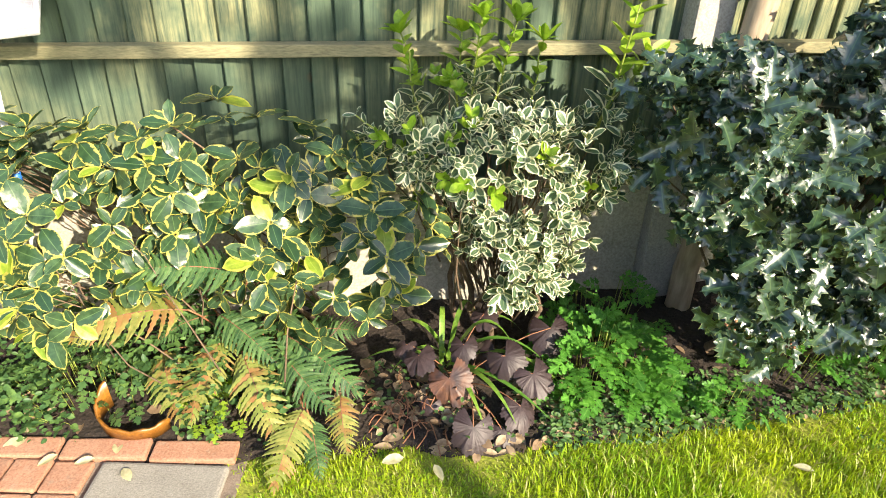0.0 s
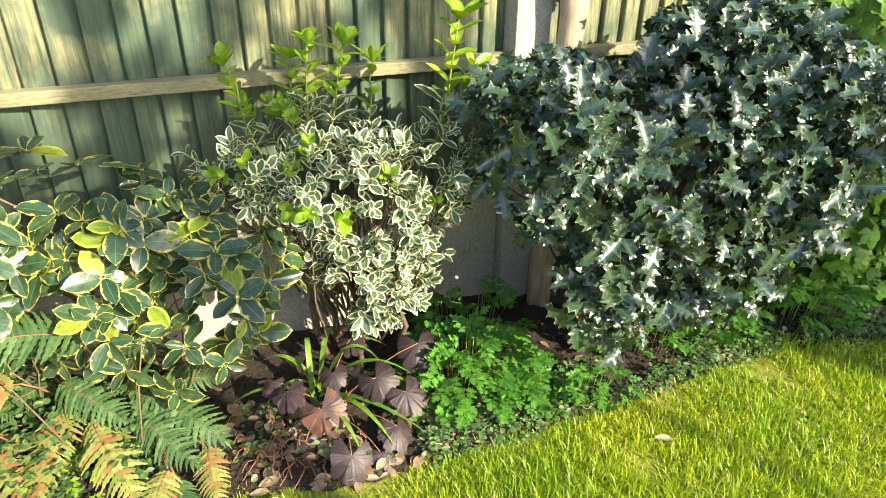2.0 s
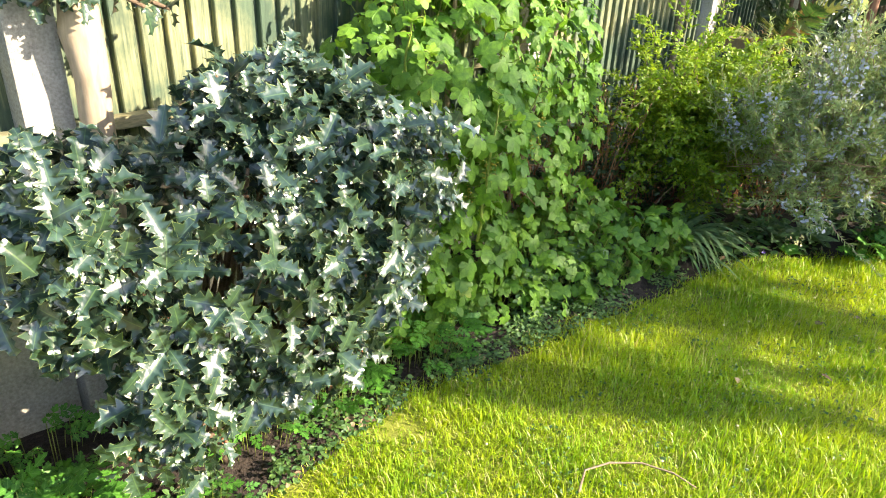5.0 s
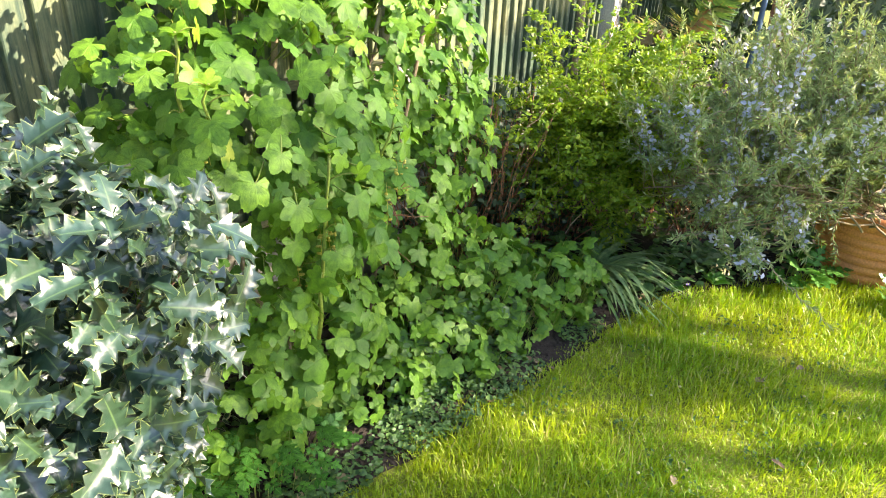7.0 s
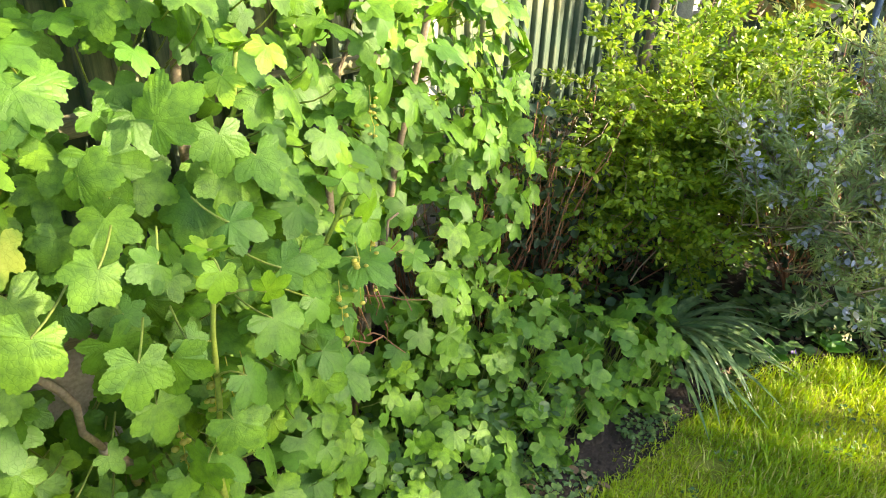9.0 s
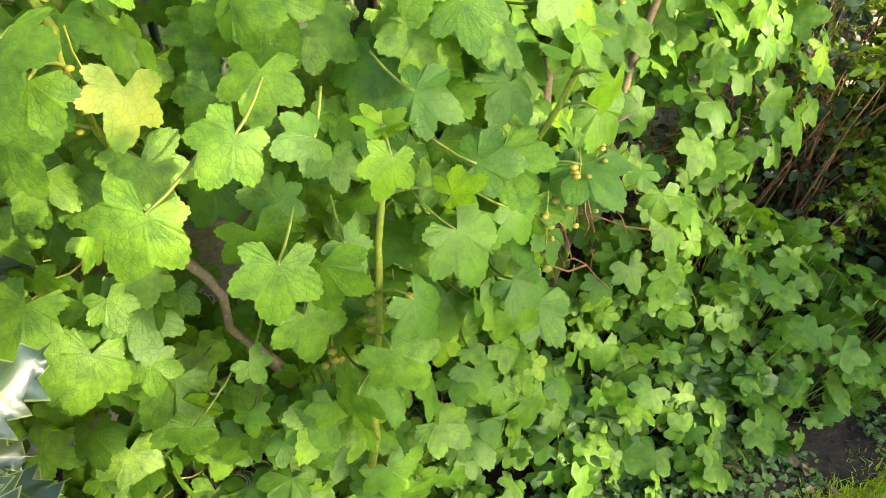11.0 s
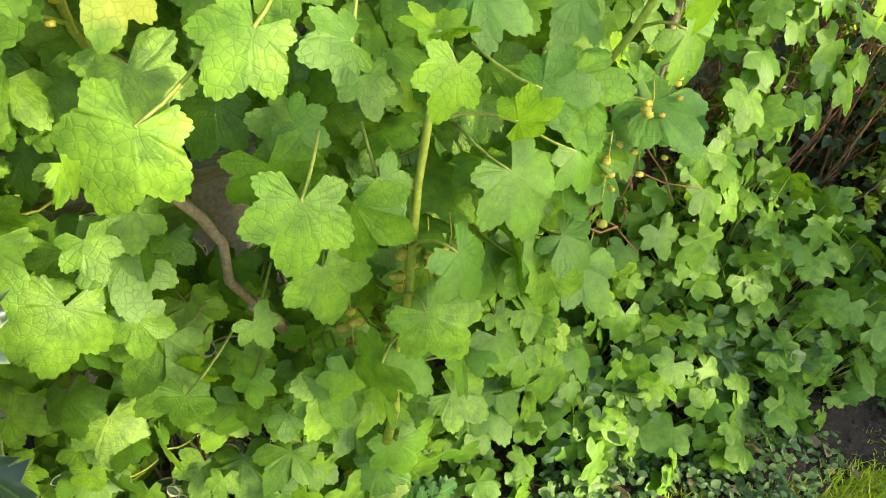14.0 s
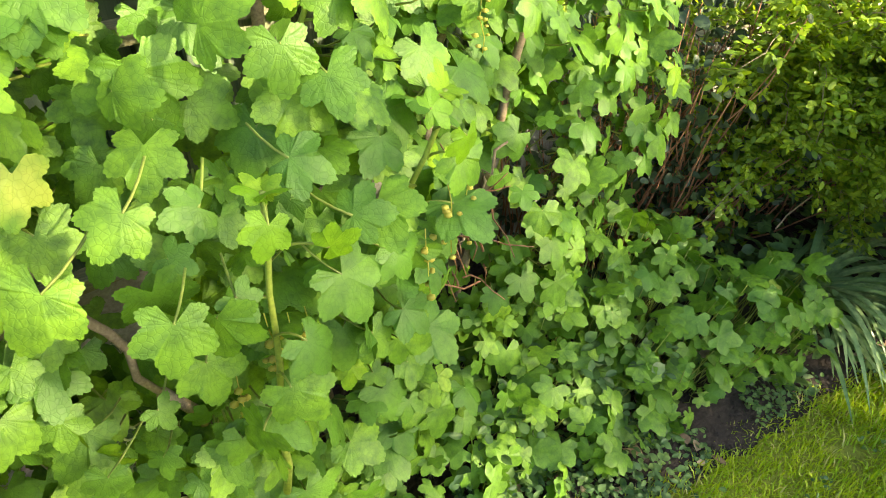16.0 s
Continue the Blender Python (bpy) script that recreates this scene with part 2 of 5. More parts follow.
def fence_mat():
    """Green stain on softwood boards, worn off in patches to yellow-grey, yellower above the rail to paint in sunlight,
    with knots and upright grain.
    """
    m, n, l, p, out = nodes_of("green_stained_wood")
    pos = place(n)
    mp = n.new("ShaderNodeMapping")
    mp.inputs["Scale"].default_value = (10, 10, 0.7)
    l.new(pos, mp.inputs["Vector"])
    r = chance(n, l)
    grain = noise_tex(n, l, 9, 6, mp.outputs[0], 0.65)
    col = mixrgb(n, l, r, (0.060, 0.105, 0.065), (0.105, 0.155, 0.09))
    col = mixrgb(n, l, ramp(n, l, grain, 0.3, 0.75), (0.035, 0.065, 0.042), col)
    worn = maths(n, l, "MULTIPLY", ramp(n, l, noise_tex(n, l, 3.2, 5, pos, 0.6), 0.44, 0.66), ramp(n, l, grain, 0.32, 0.6))
    # worn patches strengthen above the mid rail: sunlit upper boards put into the colour
    up = n.new("ShaderNodeSeparateXYZ")
    l.new(pos, up.inputs[0])
    worn = maths(n, l, "MULTIPLY", worn, maths(n, l, "ADD", 0.25, maths(n, l, "MULTIPLY", ramp(n, l, up.outputs[2], 0.85, 1.0), 0.55)))
    col = mixrgb(n, l, worn, col, (0.46, 0.42, 0.20))
    v = n.new("ShaderNodeTexVoronoi")
    v.inputs["Scale"].default_value = 4.2
    l.new(pos, v.inputs["Vector"])
    knot = maths(n, l, "SUBTRACT", 1.0, ramp(n, l, v.outputs["Distance"], 0.04, 0.09))
    col = mixrgb(n, l, maths(n, l, "MULTIPLY", knot, 0.7), col, (0.10, 0.075, 0.04))
    l.new(col, p.inputs["Base Color"])
    p.inputs["Roughness"].default_value = 0.7
    bump(n, l, p, grain, 0.5, 0.003)
    return m


M_FENCE = fence_mat()
M_RAIL = plain_mat("worn_rail_wood", (0.17, 0.19, 0.11), (0.42, 0.37, 0.20), 6, 0.8, 50, 0.6, 0.003, third=(0.14, 0.12, 0.07), stretch=(0.6, 4, 5))


def cell_mat():
    m, n, l, p, out = nodes_of("solar_cells")
    b = n.new("ShaderNodeTexBrick")
    b.offset = 0.0
    b.inputs["Color1"].default_value = b.inputs["Color2"].default_value = (0.45, 0.44, 0.46, 1)
    b.inputs["Mortar"].default_value = (0.6, 0.6, 0.6, 1)
    b.inputs["Scale"].default_value = 30
    l.new(place(n), b.inputs["Vector"])
    l.new(mixrgb(n, l, noise_tex(n, l, 60, 3, place(n)), b.outputs[0], (0.3, 0.28, 0.3)), p.inputs["Base Color"])
    p.inputs["Roughness"].default_value = 0.25
    return m


M_CELLS = cell_mat()

# ---- mesh helpers ----
rng = np.random.default_rng(7)


def mesh_of(name, verts, faces, mat, attrs=None, smooth=True):
    """A mesh from vertex and triangle arrays, with point attributes."""
    me = bpy.data.meshes.new(name)
    verts, faces = np.asarray(verts, np.float32), np.asarray(faces, np.int32)
    me.vertices.add(len(verts))
    me.vertices.foreach_set("co", verts.ravel())
    me.loops.add(faces.size)
    me.loops.foreach_set("vertex_index", faces.ravel())
    me.polygons.add(len(faces))
    me.polygons.foreach_set("loop_start", np.arange(0, faces.size, 3, dtype=np.int32))
    me.polygons.foreach_set("loop_total", np.full(len(faces), 3, np.int32))
    me.polygons.foreach_set("use_smooth", np.full(len(faces), smooth))
    for key, values in (attrs or {}).items():
        me.attributes.new(key, "FLOAT", "POINT").data.foreach_set("value", np.asarray(values, np.float32))
    me.materials.append(mat)
    me.update()
    me.validate()
    return me


def unit(v):
    v = np.asarray(v, float)
    return v / max(np.linalg.norm(v), 1e-9)


def frame_of(d, normal):
    """Axes of a leaf: x along d, z near normal."""
    x = unit(d)
    z = np.asarray(normal, float) - np.dot(normal, x) * x
    if np.linalg.norm(z) < 1e-4:
        z = np.cross(x, (0.3, 0.5, 0.8))
    z = unit(z)
    return np.stack([x, np.cross(z, x), z], 1)


def thing(name, base, label, category, group=""):
    e = new(name)
    e.location = base
    e.empty_display_size = 0.05
    return tagged(e, label, category, group)


def child(name, me, parent, label="", m=None, kind="", top=None):
    """A mesh as a part; its coordinates, or m, are in the world."""
    ob = new(name, me)
    ob.parent = parent
    base = Matrix.Translation(-(top or parent).location)
    ob.matrix_basis = base @ (m if m is not None else Matrix.Identity(4))
    return tagged(ob, label, kind=kind)


def part(name, bm, material, parent, label=""):
    """A bmesh in world coordinates as one mesh under its thing."""
    me = bpy.data.meshes.new(name)
    bm.to_mesh(me)
    bm.free()
    me.materials.append(material)
    return child(name, me, parent, label)


def piece(name, me, parent, m):
    """A piece of a part, at the pose m within it."""
    ob = new(name, me)
    ob.parent = parent
    ob.matrix_basis = m
    return ob


def box(bm, lo, hi, bevel=0.0, m=None):
    """A bevelled box between two corners, turned by m."""
    r = bmesh.ops.create_cube(bm, size=1.0)["verts"]
    s, c = Vector(hi) - Vector(lo), (Vector(hi) + Vector(lo)) / 2
    for v in r:
        v.co = Vector((v.co.x * s.x, v.co.y * s.y, v.co.z * s.z)) + c
    if bevel:
        es = list({e for v in r for e in v.link_edges})
        r = [v for v in bmesh.ops.bevel(bm, geom=es, offset=bevel, segments=2, affect="EDGES", profile=0.6)["verts"]]
        r = list({v for v in bm.verts if v.is_valid})  if len(bm.verts) <= 60 else r
    if m is not None:
        bmesh.ops.transform(bm, matrix=m, verts=list({*r}))
    return bm


def tube(points, radii, sides=6, wob=0.0):
    """Verts and triangles of a tapered stem along points."""
    p = np.asarray(points, float)
    rad = np.broadcast_to(np.asarray(radii, float), len(p))
    t = np.gradient(p, axis=0)
    t /= np.maximum(np.linalg.norm(t, axis=1, keepdims=True), 1e-9)
    ref = np.where(np.abs(t[:, 2:3]) > 0.9, np.array([[1.0, 0, 0]]), np.array([[0, 0, 1.0]]))
    u = np.cross(t, ref)
    u /= np.linalg.norm(u, axis=1, keepdims=True)
    w = np.cross(t, u)
    a = np.arange(sides) / sides * 2 * np.pi
    v = p[:, None] + (u[:, None] * np.cos(a)[None, :, None] + w[:, None] * np.sin(a)[None, :, None]) * rad[:, None, None]
    if wob:
        v += rng.normal(0, wob, v.shape) * rad[:, None, None]
    n = len(p)
    f = []
    for i in range(n - 1):
        for j in range(sides):
            k = (j + 1) % sides
            f += [(i * sides + j, i * sides + k, (i + 1) * sides + k), (i * sides + j, (i + 1) * sides + k, (i + 1) * sides + j)]
    v = np.concatenate([v.reshape(-1, 3), p[:1], p[-1:]])
    for j in range(sides):
        k = (j + 1) % sides
        f += [(n * sides, k, j), (n * sides + 1, (n - 1) * sides + j, (n - 1) * sides + k)]
    return v, np.array(f)


def bend(a, b, sag=0.0, n=7, wander=0.0, lift=None):
    """Points from a to b, bowed by sag upwards."""
    a, b = np.asarray(a, float), np.asarray(b, float)
    s = np.linspace(0, 1, n)[:, None]
    p = a + (b - a) * s
    p = p + (np.asarray(lift, float) if lift is not None else np.array([0, 0, 1.0])) * sag * (4 * s * (1 - s))
    if wander:
        w = rng.normal(0, wander, (n, 3))
        w[0] = w[-1] = 0
        p = p + w
    return p


def join(pieces):
    """Many (verts, faces) into one."""
    vs, fs, k = [], [], 0
    for v, f in pieces:
        vs.append(v)
        fs.append(np.asarray(f) + k)
        k += len(v)
    return np.concatenate(vs), np.concatenate(fs)


class Leaf:
    """A leaf's shape: x along it, y across, z up; unit length. edge: 1 at the margin; vein: 1 on the ribs."""

    def __init__(self, verts, faces, edge, vein):
        self.v, self.f = np.asarray(verts, float), np.asarray(faces, np.int64)
        self.edge, self.vein = np.asarray(edge, float), np.asarray(vein, float)


def oval_leaf(width=0.5, fold=0.12, droop=0.15, power=1.0, wave=0.0, n=9, tip=0.0):
    cols = np.array([-1, -0.8, -0.4, 0, 0.4, 0.8, 1])
    v, e, r = [], [], []
    for i in range(n):
        s = i / (n - 1)
        w = width * 0.5 * (0.04 if s == 0 else max(0.10, math.sin(math.pi * min(1, 0.02 + 0.98 * s ** power)) ** 0.62)) * (1 - tip * s)
        for c in cols:
            z = fold * abs(c) * w * 2 - droop * s * s + wave * math.sin(s * 17 + c) * abs(c) ** 2
            v.append((s - 0.03 * c * c, c * w, z))
            e.append(max(abs(c), abs(2 * s - 1) ** 3))
            r.append(1.0 if c == 0 else 0.0)
    m = len(cols)
    f = []
    for i in range(n - 1):
        for j in range(m - 1):
            a = i * m + j
            f += [(a, a + m, a + m + 1), (a, a + m + 1, a + 1)]
    return Leaf(v, f, e, r)


def holly_leaf(seed=0):
    g = np.random.default_rng(seed)
    n = 11
    v, e, r = [], [], []
    lift = g.normal(0, 0.05, 2)
    curl = g.normal(0, 0.12)
    for i in range(n):
        s = i / (n - 1)
        spine = i % 2 == 1
        w0 = 0.25 * max(0.04, math.sin(math.pi * s ** 0.85) ** 0.6)
        for c in (-1, -0.62, 0, 0.62, 1):
            k = 1.0
            if abs(c) == 1:
                k = 1.5 if spine else 0.74
            z = -0.16 * s * s + (0.15 + curl) * abs(c) ** 2 * w0 * 2 + (0.10 * (1 if (i // 2) % 2 else -1) if abs(c) == 1 and spine else 0) + lift[0] * c * s
            x = s + (0.045 if abs(c) == 1 and spine else 0)
            v.append((x, c * w0 * k, z))
            e.append(1.0 if abs(c) == 1 else abs(c) * 0.5)
            r.append(1.0 if c == 0 else 0.0)
    v += [(1.12, 0, -0.17)]
    e += [1.0]
    r += [0.5]
    f = []
    for i in range(n - 1):
        for j in range(4):
            a = i * 5 + j
            f += [(a, a + 5, a + 6), (a, a + 6, a + 1)]
    k = (n - 1) * 5
    for j in range(4):
        f.append((k + j, len(v) - 1, k + j + 1))
    return Leaf(v, f, e, r)


def palmate_leaf(lobes=5, depth=0.42, teeth=0.05, cup=0.12, seed=0, points=81, pleat=1.0):
    """Rounded leaf with lobes and teeth, joined to its stalk in a notch; ribs run into the lobes."""
    g = np.random.default_rng(seed)
    angles = np.linspace(-2.5, 2.5, points)
    tops = np.linspace(-1.95, 1.95, lobes) + g.normal(0, 0.04, lobes)
    size = (1.05 - 0.40 * (np.abs(tops) / 1.95) ** 1.5) * (1 + g.normal(0, 0.05, lobes))
    half = 3.9 / (lobes - 1) / 2
    rad = np.full(points, 0.3)
    for a0, s in zip(tops, size):
        d = np.abs(angles - a0) / half
        rad = np.maximum(rad, s * (1 - depth * np.minimum(d, 1.5) ** 1.35))
    rad += teeth * np.where(np.arange(points) % 3 == 0, -0.8, np.where(np.arange(points) % 3 == 1, 0.35, 0.5)) * rad
    droop = g.normal(0, 0.05, lobes)
    v, e, r = [(0, 0, 0)], [0], [0.6]
    rings = (0.3, 0.62, 0.86, 1.0)
    near = np.min(np.abs(angles[:, None] - tops[None]), axis=1)
    which = np.argmin(np.abs(angles[:, None] - tops[None]), axis=1)
    ribs = {int(np.argmin(np.abs(angles - a0))) for a0 in tops}
    for q in rings:
        for i, a in enumerate(angles):
            fold = -0.05 * pleat * (1 - min(near[i] / half, 1)) * q
            z = -cup * (q * rad[i]) ** 2 + fold + droop[which[i]] * q * q + g.normal(0, 0.006) * q + 0.006 * pleat * math.cos(i * 2 * math.pi / 6) * q * (1.2 - q)
            v.append((0.60 * q * rad[i] * math.cos(a), 0.60 * q * rad[i] * math.sin(a), 0.6 * z))
            e.append(q)
            r.append((1.0 - 0.1 * q) if i in ribs else 0.0)
    f = []
    for i in range(points - 1):
        f.append((0, 1 + i, 2 + i))
        for q in range(len(rings) - 1):
            a = 1 + q * points + i
            f += [(a, a + points, a + points + 1), (a, a + points + 1, a + 1)]
    return Leaf(v, f, e, r)


def lobed_leaflet():
    """A small three-part cut leaflet."""
    out = [(0, 0.02), (0.18, 0.16), (0.36, 0.42), (0.42, 0.24), (0.6, 0.36), (0.62, 0.14), (0.82, 0.16), (1.0, 0.0)]
    v, e = [], []
    for x, y in out:
        v += [(x, y, 0.06 * y - 0.08 * x * x), (x, 0, -0.08 * x * x), (x, -y, 0.06 * y - 0.08 * x * x)]
        e += [1, 0, 1]
    f = []
    for i in range(len(out) - 1):
        for j in range(2):
            a = i * 3 + j
            f += [(a, a + 3, a + 4), (a, a + 4, a + 1)]
    return Leaf(v, f, e, [0, 1, 0] * len(out))


def strip_leaf(n=4, width=0.12):
    v, e = [], []
    for i in range(n):
        s = i / (n - 1)
        w = width * 0.5 * math.sin(math.pi * (0.12 + 0.86 * s)) ** 0.7
        v += [(s, -w, -0.1 * s * s), (s, w, -0.1 * s * s)]
        e += [1, 1]
    f = []
    for i in range(n - 1):
        a = i * 2
        f += [(a, a + 2, a + 3), (a, a + 3, a + 1)]
    return Leaf(v, f, e, [0] * len(v))


def scatter(kinds, poses):
    """Leaves joined: kinds are Leaf shapes; poses are (centre, 3x3 axes, size)."""
    vs, fs, es, rs, k = [], [], [], [], 0
    pick = rng.integers(0, len(kinds), len(poses))
    for i, lf in enumerate(kinds):
        sel = [p for p, q in zip(poses, pick) if q == i]
        if not sel:
            continue
        c = np.array([p[0] for p in sel])
        a = np.array([p[1] for p in sel])
        s = np.array([p[2] for p in sel])
        v = np.einsum("nij,kj->nki", a, lf.v) * s[:, None, None] + c[:, None]
        m = len(lf.v)
        f = lf.f[None] + (np.arange(len(sel)) * m)[:, None, None] + k
        vs.append(v.reshape(-1, 3)), fs.append(f.reshape(-1, 3))
        es.append(np.tile(lf.edge, len(sel))), rs.append(np.tile(lf.vein, len(sel)))
        k += m * len(sel)
    return np.concatenate(vs), np.concatenate(fs), {"edge": np.concatenate(es), "vein": np.concatenate(rs)}


def as_matrix(c, a, s):
    m = Matrix([[*(a[i] * s), c[i]] for i in range(3)] + [[0, 0, 0, 1]])
    return m


def foliage(parent, kinds, poses, mat, single=0, leaf_name="leaf", rest_name="foliage", key=None):
    """The first leaves by key as objects of their own on shared meshes, the rest joined."""
    poses = sorted(poses, key=key or (lambda p: p[0][1]))
    own, rest = poses[:single], poses[single:]
    meshes = [mesh_of(leaf_name, lf.v, lf.f, mat, {"edge": lf.edge, "vein": lf.vein}) for lf in kinds] if own else []
    for i, (c, a, s) in enumerate(own):
        child(leaf_name, meshes[int(rng.integers(len(meshes)))], parent, m=as_matrix(c, a, s))
    if rest:
        v, f, at = scatter(kinds, rest)
        child(rest_name, mesh_of(rest_name, v, f, mat, at), parent, kind="stuff")


def on_blobs(blobs, n, front=(0, -1, 0.25), keep=-0.35, inner=0.25):
    """Points near the skin of overlapping ellipsoids, with outward directions, most on the side towards front."""
    w = np.array([b[3] * b[5] + b[4] * b[5] + b[3] * b[4] for b in blobs])
    w = w / w.sum()
    got, fr = [], unit(front)
    while len(got) < n:
        b = blobs[int(rng.choice(len(blobs), p=w))]
        d = unit(rng.normal(0, 1, 3))
        if np.dot(d, fr) < keep + rng.random() * 0.3:
            continue
        r = 1 - abs(rng.normal(0, inner))
        if r < 0.25:
            continue
        p = np.array(b[:3]) + d * np.array(b[3:]) * r
        if any(sum(((p[i] - o[i]) / o[3 + i]) ** 2 for i in range(3)) < 0.42 for o in blobs if o is not b):
            continue
        if p[2] < 0.03:
            continue
        got.append((p, unit(d / np.array(b[3:])), r))
    return got


def rosette(tip, axis, k, size, spread=0.9, lift=0.35, jitter=0.2):
    """Leaves set round the end of a shoot."""
    axis = unit(axis)
    u = unit(np.cross(axis, (0.2, 0.4, 0.9)))
    w = np.cross(axis, u)
    out, a0 = [], rng.random() * 6.28
    for i in range(k):
        a = a0 + i * 6.283 / k * 1.03 + rng.normal(0, jitter)
        rad = u * math.cos(a) + w * math.sin(a)
        d = axis * (lift + rng.normal(0, 0.28)) + rad * spread
        nor = axis * 0.9 - rad * 0.25 + rng.normal(0, 0.15, 3)
        out.append((tip + rad * 0.004, frame_of(d, nor), size * rng.uniform(0.6, 1.2)))
    return out


def shoot(base, tip, pairs, size, start=0.3, spread=0.8, curl=0.45):
    """Opposite leaf pairs up a straight shoot, ending in a small rosette."""
    base, tip = np.asarray(base, float), np.asarray(tip, float)
    ax = unit(tip - base)
    u = unit(np.cross(ax, (0.4, 0.8, 0.1)))
    w = np.cross(ax, u)
    out = []
    for i in range(pairs):
        s = start + (1 - start) * i / max(pairs - 1, 1)
        a = i * 1.57 + rng.normal(0, 0.25)
        for sg in (1, -1):
            rad = (u * math.cos(a) + w * math.sin(a)) * sg
            out.append((base + (tip - base) * s, frame_of(ax * curl + rad * spread, ax - rad * 0.3), size * rng.uniform(0.75, 1.1) * (1 - 0.3 * s * s)))
    return out

# ---- plan ----
FA, FB = 2.0, 0.17                                # the fence's face: y = FA + FB x
FANG = math.degrees(math.atan(FB))
EDGE_X = [-6, -0.9, -0.51, -0.26, -0.05, 0.14, 0.38, 0.69, 1.05, 1.4, 1.68, 2.04, 2.6, 3.2, 3.58, 3.9, 4.3, 5.0, 9.0]
EDGE_Y = [1.20, 1.22, 1.22, 1.26, 1.28, 1.27, 1.32, 1.38, 1.46, 1.55, 1.60, 1.56, 1.53, 1.51, 1.48, 1.32, 1.08, 0.8, 0.6]


def edge_y(x):
    return np.interp(x, EDGE_X, EDGE_Y)


def fence_y(x):
    return FA + FB * x


def soil_z(x, y):
    """Height of the bed over the lawn."""
    d = np.clip((y - edge_y(x)) / 0.25, 0, 1)
    return 0.004 + 0.03 * d + 0.012 * np.sin(x * 9 + y * 5) * d


def on_fence(s, out=0.0, z=0.0):
    """A place s metres along the fence from x = 0, out metres in front of it."""
    c, k = math.cos(radians(FANG)), math.sin(radians(FANG))
    return Vector((s * c + out * k, FA + s * k - out * c, z))


# ---- ground, lawn and bed ----
bm = bmesh.new()
for x, y in ((-80, -80), (80, -80), (80, 80), (-80, 80)):
    bm.verts.new((x, y, 0))
bm.faces.new(bm.verts)
me = bpy.data.meshes.new("ground")
bm.to_mesh(me)
bm.free()
me.materials.append(M_TURF)
tagged(new("ground", me), "mossy lawn ground reaching past the garden fences", "ground", kind="structure")

nx, ny = 260, 34
gx, gs = np.linspace(-5.9, 8.9, nx), np.linspace(0, 1, ny)
X = np.repeat(gx[:, None], ny, 1)
Y = edge_y(X) + (fence_y(X) + 0.03 - edge_y(X)) * gs[None] + np.where(gs[None] == 0, rng.normal(0, 0.012, X.shape), 0)
Z = soil_z(X, Y) + np.abs(rng.normal(0, 0.006, X.shape)) * (gs[None] > 0)
idx = np.arange(nx * ny).reshape(nx, ny)
q = np.stack([idx[:-1, :-1], idx[1:, :-1], idx[1:, 1:], idx[:-1, 1:]], -1).reshape(-1, 4)
bed = new("flower_bed", mesh_of("flower_bed", np.stack([X, Y, Z], -1).reshape(-1, 3), np.concatenate([q[:, [0, 1, 2]], q[:, [0, 2, 3]]]), M_SOIL))
tagged(bed, "dark crumbly soil of the bed along the fence", "flower bed", kind="structure")

# soil crumbs
crumbs = []
ico = bmesh.new()
bmesh.ops.create_icosphere(ico, subdivisions=1, radius=1.0)
CRUMB_V, CRUMB_F = np.array([v.co[:] for v in ico.verts]), np.array([[v.index for v in f.verts] for f in ico.faces])
ico.free()
for i in range(1400):
    x = rng.uniform(-0.6, 3.2)
    y = edge_y(x) + abs(rng.normal(0.02, 0.15))
    r = rng.uniform(0.002, 0.008)
    crumbs.append((CRUMB_V * r * rng.uniform(0.6, 1.3, 3) * rng.uniform(0.8, 1.2, (len(CRUMB_V), 1)) + (x, y, soil_z(x, y) + 0.003), CRUMB_F))
v, f = join(crumbs)
tagged(new("soil_crumbs", mesh_of("soil_crumbs", v, f, M_SOIL, smooth=False)), "loose crumbs of dark soil on the bed", "soil", kind="stuff")


